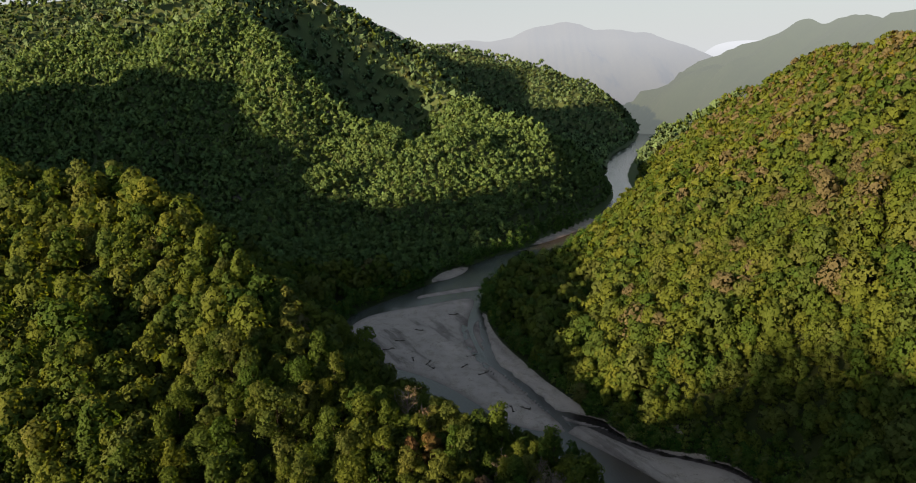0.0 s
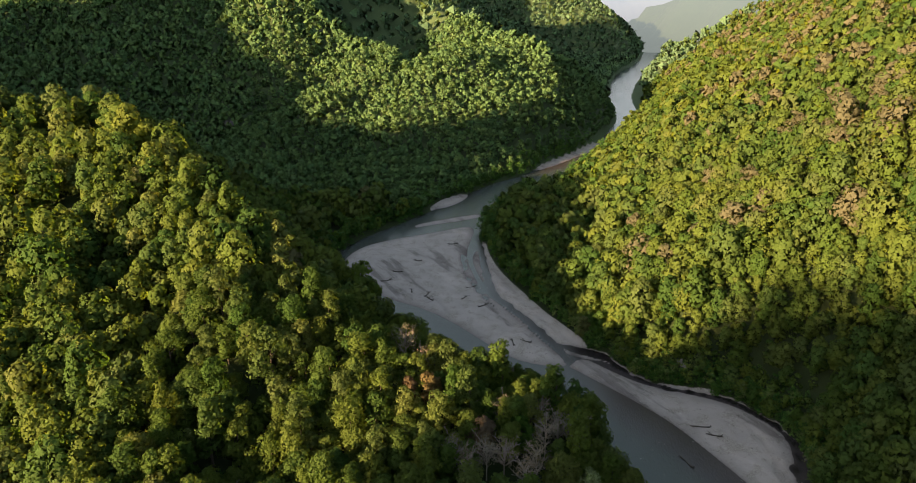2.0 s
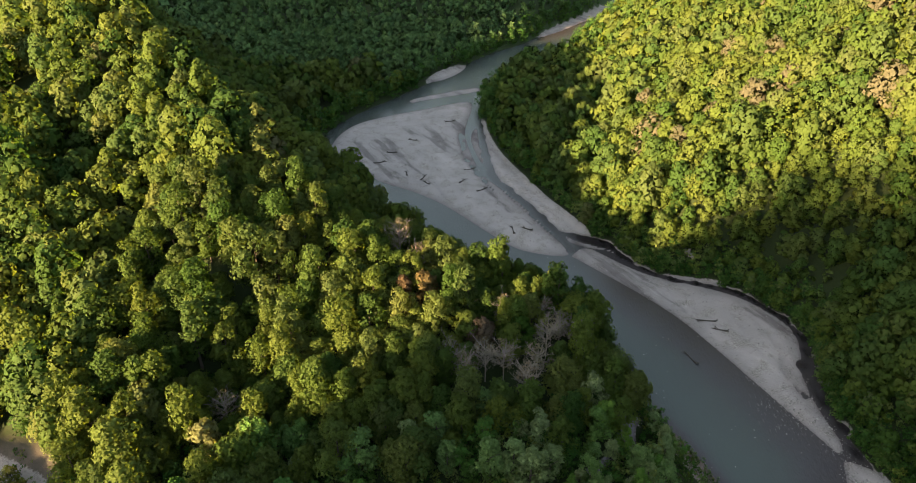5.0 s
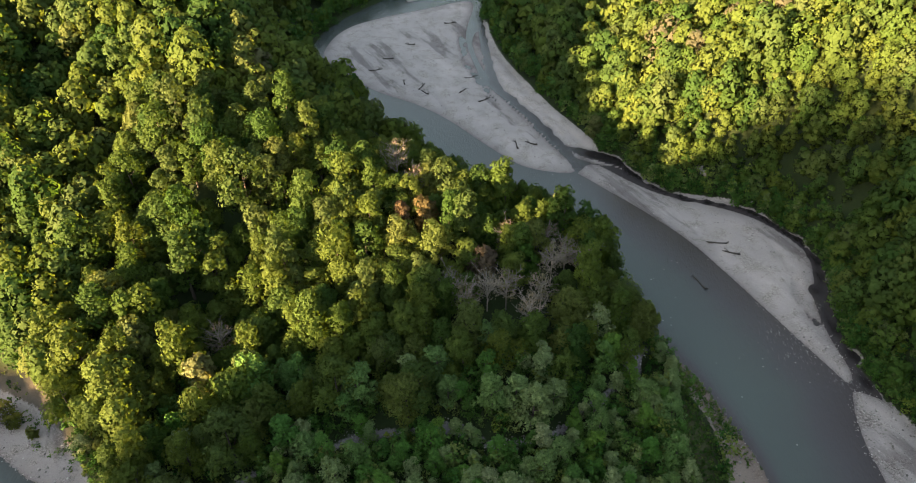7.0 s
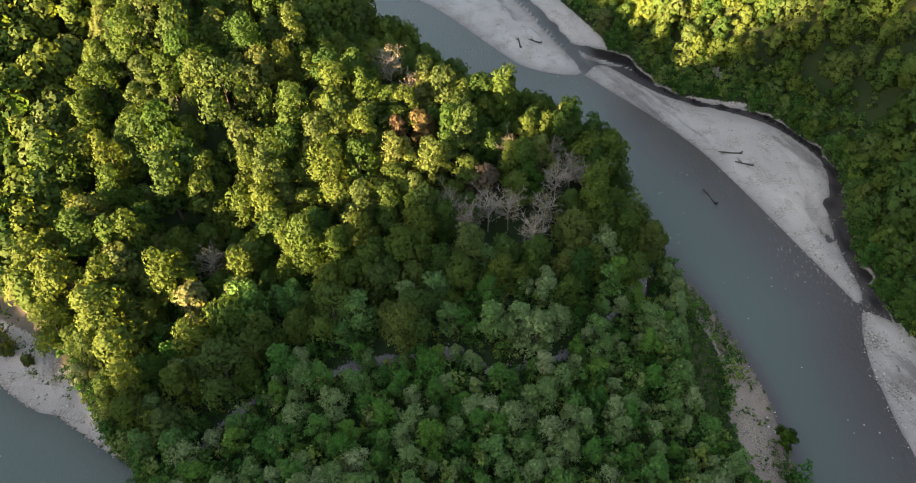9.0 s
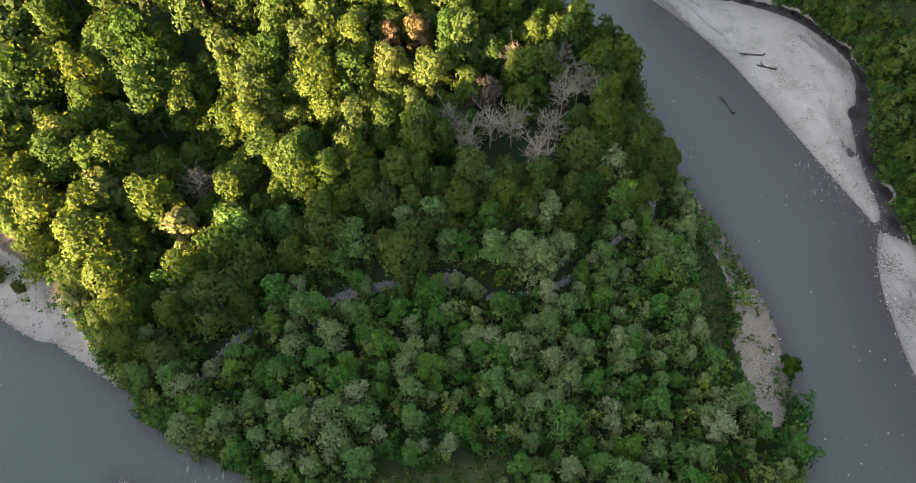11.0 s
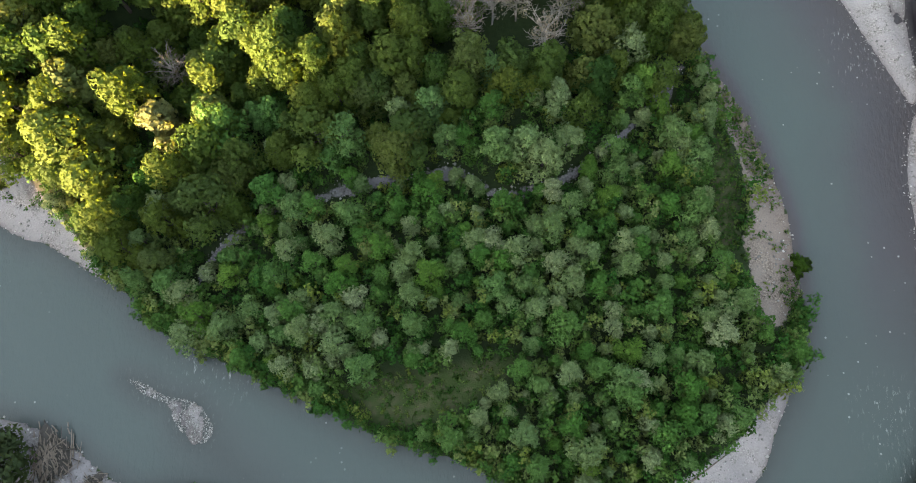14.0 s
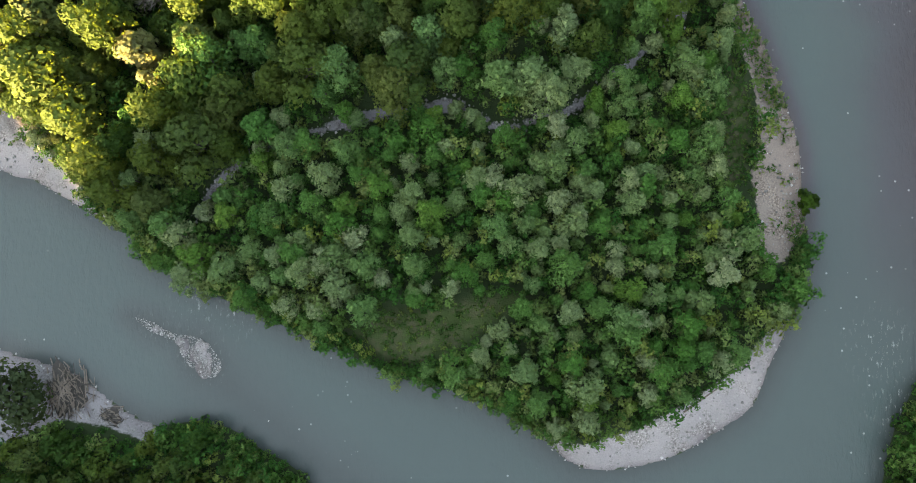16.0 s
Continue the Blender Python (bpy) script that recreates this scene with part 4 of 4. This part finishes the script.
ok = (info["river"] < np.where(brink, 0.1, -0.8)) & (info["bare"] < -0.4) & (info["bar"] < -0.3) & (info["creek"] > 1.7) & (info["meadow"] < -0.6) & (info["soil"] < -0.3) & (info["stream"] > 1.2) & (Z < 9)
ok &= ~brink | (info["river"] > -4.5)
X, Y, Z = X[ok], Y[ok], Z[ok]
XF, YF = scatter(rng, -130, 150, 300, 700, 4.2)
ZF, info = ground_at(XF, YF)
ok = (info["river"] < 0.2) & (info["river"] > -11) & (info["bar"] < -0.3) & (info["stream"] > 1.2)
stand("bank_thicket", "dark bushes and young trees crowding the upper banks", bush_kinds, XF[ok], YF[ok], ZF[ok], rng.uniform(1.0, 2.1, ok.sum()), rng.uniform(0, 0.7, ok.sum()), bush_many, rng)
stand("undergrowth", "green bushes and saplings crowding the banks", bush_kinds, X, Y, Z, rng.uniform(0.55, 1.35, len(X)), rng.uniform(0, 1, len(X)), bush_many, rng)


# a thin lower storey of young trees on the slopes
X, Y = scatter(rng, 60, 160, 95, 320, 5.6)
Z, info = ground_at(X, Y)
ok = (info["river"] < -2.0) & (info["bare"] < -1.5) & (info["creek"] > 2.2) & (Z > 3) & (Z < np.where(X > 60, 58, 75)) & ~on_flat(X, Y) & ((Y < 262 + 0.3 * X) | (X > 40))
X, Y, Z = X[ok], Y[ok], Z[ok]
young_kinds = [tree_kind(rng, h, w, 0.8, 10, 190, 0.8)[0] for h, w in ((6.5, 4.8), (8, 5.2), (5, 4.4))]
stand("young_trees", "young trees filling the gaps between tall ones", young_kinds, X, Y, Z, rng.uniform(0.6, 1.15, len(X)), rng.uniform(0, 0.95, len(X)), leaf_many, rng)


# ---- small plants, driftwood and stones ----
def part(name, v, f, mat, parent, label="", outward=None):
    ob = new(name, mesh_of(name, v, f, [mat], None if outward is None else {"outward": outward}, smooth=outward is None))
    ob.parent = parent
    return tagged(ob, label) if label else ob


def limb(a, b, r0, r1, sides=6, bend=0.0):
    """A tapered pole from a to b, in any direction, with closed ends."""
    a, b = np.array(a, float), np.array(b, float)
    w = (b - a) / np.linalg.norm(b - a)
    u = np.cross(w, (0.31, 0.2, 0.93))
    u /= np.linalg.norm(u)
    q = np.cross(w, u)
    v, f = [], []
    rings = 4
    for k in range(rings):
        h = k / (rings - 1)
        c = a + (b - a) * h + q * bend * math.sin(math.pi * h)
        r = r0 + (r1 - r0) * h
        v += [c + r * (math.cos(math.tau * j / sides) * u + math.sin(math.tau * j / sides) * q) for j in range(sides)]
    for k in range(rings - 1):
        o = k * sides
        f += [(o + j, o + (j + 1) % sides, o + sides + (j + 1) % sides, o + sides + j) for j in range(sides)]
    v += [a, b]
    tris = []
    for x in f:
        tris += [(x[0], x[1], x[2]), (x[0], x[2], x[3])]
    o = (rings - 1) * sides
    tris += [((j + 1) % sides, j, len(v) - 2) for j in range(sides)] + [(o + j, o + (j + 1) % sides, len(v) - 1) for j in range(sides)]
    return np.array(v), np.array(tris)


rng = np.random.RandomState(29)
# leafless trees among the green ones
bare_trees = []
for k in range(3):
    top = new("bare_tree")
    tagged(top, "leafless grey tree with a fan of pale twigs", "tree", "bare trees on the spur")
    v, f = bare_kind(rng, 14.5 + k)
    part("bare_crown", v, f, bare_wood, top)
    v, f, out = foliage(rng, lobes(rng, 13.4 + k, 7.4, 6.0, 20), 480, 0.30)
    tagged(part("twig_haze", v, f, bud_leaf, top, outward=out), "brown-grey haze of twigs and buds", kind="stuff")
    bare_trees.append(top)
for n, (x, y) in enumerate(SPOTS):
    z = float(ground_at([x], [y])[0][0])
    m = pose(x, y, z, 0, 0, rng.uniform(0, 360)) @ Matrix.Diagonal((1, 1, rng.uniform(0.9, 1.15), 1))
    if n < 3:
        bare_trees[n].matrix_basis = m
    else:
        copy_thing(bare_trees[n % 3], m).matrix_basis = m

# trees of a colour of their own
def special_tree(x, y, height, width, colour, label, leaves=1700, size=0.8, wood=bark):
    k = tree_kind(rng, height, width, height * 0.25, 30, leaves, size, 0.5, 1.15, 0.8, 0.9)
    mat = leaf_material("own_leaves", [(0.0, colour), (1.0, tuple(1.1 * c for c in colour))], True, 0.55, rounded=0.74, speckle=0.7)
    top = new("broadleaf_tree")
    tagged(top, label, "tree")
    part("crown", *k[0][:2], mat, top, outward=k[0][2])
    part("trunk", *k[1], wood, top)
    top.matrix_basis = pose(x, y, float(ground_at([x], [y])[0][0]), 0, 0, rng.uniform(0, 360))


special_tree(-70.5, 143, 16, 8.5, (0.180, 0.205, 0.092), "pale cream-leaved tree at the foot of the slope")
special_tree(-90, 138, 19, 14, (0.098, 0.148, 0.034), "broad golden-green tree beside the gravel beach", 2600)
special_tree(-85, 131, 15, 11.5, (0.096, 0.146, 0.034), "golden-green tree beside the gravel beach")
special_tree(-87, 149, 17, 9.5, (0.108, 0.146, 0.050), "tall yellowish tree on the lower slope")
special_tree(-20, 189, 14, 8.0, (0.122, 0.101, 0.047), "russet budding tree on the spur", 1000)
special_tree(-26, 188, 13, 6.0, (0.122, 0.092, 0.056), "russet budding tree on the spur", 700)
special_tree(-3, 178, 14, 8.5, (0.099, 0.085, 0.068), "brown budding tree on the spur", 900)
special_tree(8, 179, 14, 8, (0.040, 0.094, 0.014), "fresh green tree among bare ones")
special_tree(-96.5, 73, 9, 14.5, (0.055, 0.080, 0.038), "dark green tree beside the heap of flood timber")
for x, y, h, w in ((-121, 136, 5, 5.5), (-117, 133.5, 4, 4), (-124, 133, 4.5, 5), (-111, 131, 2.6, 3)):
    special_tree(x, y, h, w, (0.094, 0.117, 0.031), "yellow-green bush on the stony clearing", 600, 0.42)
special_tree(63.6, 120.5, 5, 4.5, (0.038, 0.080, 0.009), "bright green bush at the edge of the water", 700, 0.5)

# driftwood on the bars
def drift_log(size):
    top = new("driftwood_log")
    tagged(top, "dark stranded tree trunk with broken roots on gravel", "log", "driftwood on the bars")
    part("trunk", *limb((-0.5 * size, 0, 0.3), (0.5 * size, 0.2, 0.22), 0.30, 0.14, 7, 0.2), dark_wood, top)
    part("root_fan", *join([limb((-0.48 * size, 0, 0.35), (-0.5 * size - rng.uniform(0.3, 0.8), rng.uniform(-0.9, 0.9), 0.35 + rng.uniform(-0.2, 0.8)), 0.15, 0.05, 5) for _ in range(7)]),
         dark_wood, top)
    part("broken_limb", *join([limb((rng.uniform(0, 0.4) * size, 0, 0.3), (rng.uniform(0.1, 0.55) * size, rng.uniform(-1.6, 1.6), rng.uniform(0.15, 0.9)), 0.09, 0.03, 5) for _ in range(6)]),
         dark_wood, top)
    return top


logs = [drift_log(6.5), drift_log(5.0)]
for n, (x, y, turn) in enumerate([(-61, 338, 20), (-48.7, 368, 160), (-14.9, 332.7, 30), (-56.7, 350.5, 5), (-37, 321, 70), (-35.3, 316, 130), (6.1, 272.4, 95), (11.6, 274, 150),
                                  (70.6, 214.5, 172), (73.8, 209.5, 160), (61.5, 196, 110), (-18, 318, 60), (-8, 310, 40), (-46, 326, 100), (-30, 398, 10)]):
    z = max(float(ground_at([x], [y])[0][0]), -0.1)
    m = pose(x, y, z, 0, 0, turn)
    if n < 2:
        logs[n].matrix_basis = m
    else:
        copy_thing(logs[n % 2], m)
beach_log = new("drift_pole")
tagged(beach_log, "long bleached driftwood pole lying on the gravel beach", "log")
part("pole", *limb((-4.5, 0, 0.18), (4.5, 0.3, 0.15), 0.2, 0.09, 7, 0.15), driftwood, beach_log)
beach_log.matrix_basis = pose(44.5, 79.5, float(ground_at([44.5], [79.5])[0][0]), 0, 0, 36)

# heaps of flood timber on the far shore
def timber_heap(label, x0, y0, turn, spread, count):
    """A tangle of logs over a low mound of matted brush."""
    heap = new("log_pile")
    tagged(heap, label, "log pile")
    v, lobes3 = [], rng.uniform(0, math.tau, 2)
    for k in range(9):
        for n in range(18):
            a, far = math.tau * n / 18, (k / 8) ** 0.8
            wide = 1 + 0.22 * math.sin(3 * a + lobes3[0]) + 0.16 * math.sin(5 * a + lobes3[1])
            v.append((far * 4.0 * spread * math.cos(a) * wide, far * 5.6 * spread * math.sin(a) * wide, 1.3 * spread * (1 - far ** 1.6) + rng.uniform(-0.18, 0.18) - 0.12))
    f = [(k * 18 + n, k * 18 + (n + 1) % 18, k * 18 + 18 + (n + 1) % 18) for k in range(8) for n in range(18)]
    f += [(k * 18 + n, k * 18 + 18 + (n + 1) % 18, k * 18 + 18 + n) for k in range(8) for n in range(18)]
    part("debris", v, f, dark_wood, heap, "dark matted brush")
    for n in range(count):
        x, y = rng.normal(0, 2.1) * spread, rng.normal(-0.3, 3.0) * spread
        z = max(0.12, (1.5 - 0.30 * math.hypot(x, y * 0.75) / spread) * spread) + rng.uniform(-0.1, 0.25)
        lie, size = rng.normal(1.6, 0.55), rng.uniform(1.2, 5.4) * spread * max(0.35, 1.15 - abs(y) / (8.5 * spread))
        dx, dy, dz = math.cos(lie) * size / 2, math.sin(lie) * size / 2, rng.uniform(-0.22, 0.22)
        r0 = rng.uniform(0.05, 0.17)
        part("log", *limb((x - dx, y - dy, max(0.1, z - dz)), (x + dx, y + dy, max(0.1, z + dz)), r0, r0 * 0.6, 6, rng.uniform(-0.2, 0.2)), driftwood if n % 3 else dark_wood, heap)
    heap.matrix_basis = pose(x0, y0, float(ground_at([x0], [y0])[0][0]) - 0.05, 0, 0, turn)


timber_heap("tangled heap of brown flood timber on the gravel shore", -87.6, 73.4, 14, 1.0, 210)
timber_heap("small heap of dark brush beside the gravel", -77.5, 69.2, 70, 0.5, 45)


def stones(name, label, X, Y, low, high, mat=stone_mat):
    """Loose stones, each a lumpy little block, in one mesh."""
    base = np.array([(-1, -1, 0), (1, -1, 0), (1, 1, 0), (-1, 1, 0), (-.6, -.6, 1), (.6, -.6, 1), (.6, .6, 1), (-.6, .6, 1)], float)
    faces = np.array([(4, 5, 6), (4, 6, 7), (0, 1, 5), (0, 5, 4), (1, 2, 6), (1, 6, 5), (2, 3, 7), (2, 7, 6), (3, 0, 4), (3, 4, 7)])
    n = len(X)
    Z = ground_at(X, Y)[0]
    v = base[None] * rng.uniform(0.55, 1.15, (n, 8, 3)) * (low * (high / low) ** (rng.uniform(0, 1, n) ** 2))[:, None, None] * (1, 1, 0.8)
    a = rng.uniform(0, math.tau, n)
    c, q = np.cos(a)[:, None], np.sin(a)[:, None]
    w = np.stack([v[..., 0] * c - v[..., 1] * q + X[:, None], v[..., 0] * q + v[..., 1] * c + Y[:, None], v[..., 2] + Z[:, None] - 0.04], -1).reshape(-1, 3)
    f = (faces[None] + (np.arange(n) * 8)[:, None, None]).reshape(-1, 3)
    ob = new(name, mesh_of(name, w, f, [mat]))
    return tagged(ob, label, "stones", kind="stuff")


def bare_places(count, x0, x1, y0, y1, test):
    X, Y = rng.uniform(x0, x1, count), rng.uniform(y0, y1, count)
    Z, info = ground_at(X, Y)
    ok = test(Z, info)
    return X[ok], Y[ok]


stones("beach_stones", "pale rounded stones scattered on the gravel beaches", *bare_places(26000, -125, 105, 58, 180, lambda z, i: (z > -0.03) & (z < 1.6) & ((i["bare"] > 0) | (i["bar"] > 0))), 0.09, 0.34)
stones("riffle_stones", "pale stones breaking the surface of the shallow riffle", *bare_places(16000, -78, -52, 76, 92, lambda z, i: (i["reef"] > 0.2) & (z > -0.05)), 0.06, 0.2)
stones("bar_stones", "loose stones on the gravel bars", *bare_places(12000, -75, 105, 180, 440, lambda z, i: (z > 0.0) & (i["bar"] > 0)), 0.08, 0.30)
stones("creek_stones", "grey stones in the dry creek bed", *bare_places(9000, -64, 44, 108, 168, lambda z, i: i["creek"] < 1.7), 0.12, 0.4)
stones("shallow_stones", "stones showing through the shallows", *bare_places(16000, 70, 106, 95, 190, lambda z, i: (z > -0.12) & (z < 0.12) & (i["river"] > 0)), 0.06, 0.2)
def shoal_places(count):
    u = rng.uniform(0, 1, count)
    return -56 + 34 * u + rng.normal(0, 1.6, count), 79 - 22 * u + rng.normal(0, 1.3, count)


stones("shoal_stones", "stones strewn along the shoal below the riffle", *shoal_places(420), 0.12, 0.36)
stones("bank_boulders", "pale boulders at the foot of the bank", *bare_places(160, 97, 106, 184, 204, lambda z, i: (i["river"] < 0.3) & (i["river"] > -2.5)), 0.25, 0.7)

# tufts and low scrub on the open ground
X, Y = scatter(rng, -128, 70, 80, 175, 0.95)
Z, info = ground_at(X, Y)
scrub = inside(X, Y, np.array([(-135, 152), (-116, 131), (-104, 124.5), (-97, 121), (-96, 127), (-107, 136), (-120, 143)], float))
patch = waves(X, Y, 7, 41)
beach = (info["bare"] > -1.5) & (X > 42) & (Y > 100) & (patch > np.where((info["river"] > -4.2) & ((Y > 138) | (Y < 121)), -0.35, 0.15))
ok = ((info["meadow"] > -0.8) | (scrub & (patch > -0.1)) | beach) & (info["river"] < -0.8)
ok &= rng.uniform(size=len(X)) < np.where(info["meadow"] > -0.8, np.where(X > 30, 0.8, 0.3 + 0.5 * (patch > 0)), np.where(scrub, 0.4, np.where((info["river"] > -4.2) & ((Y > 138) | (Y < 121)), 0.95, 0.3)))
X, Y, Z = X[ok], Y[ok], Z[ok]
tuft_kinds = [tree_kind(rng, h, w, 0.05, 6, 34, 0.34)[0] for h, w in ((1.0, 1.6), (0.7, 1.4), (1.4, 1.5))]
stand("grass_tufts", "rough grass and low scrub on the open ground", tuft_kinds, X, Y, Z, rng.uniform(0.4, 1.1, len(X)), rng.uniform(0, 1, len(X)), bush_many, rng)
X, Y = scatter(rng, 38, 68, 103, 178, 1.25)
Z, info = ground_at(X, Y)
ok = (info["river"] < -0.5) & (info["river"] > -4.4 - 1.2 * waves(X, Y, 9, 44)) & (info["bare"] > -3) & ((Y > 137) | (Y < 119)) & (waves(X, Y, 6, 43) > -0.45)
X, Y, Z = X[ok], Y[ok], Z[ok]
stand("shore_scrub", "low dull green scrub along the stony bank", bush_kinds, X, Y, Z, rng.uniform(0.16, 0.42, len(X)), rng.uniform(0.3, 1, len(X)), bush_many, rng)
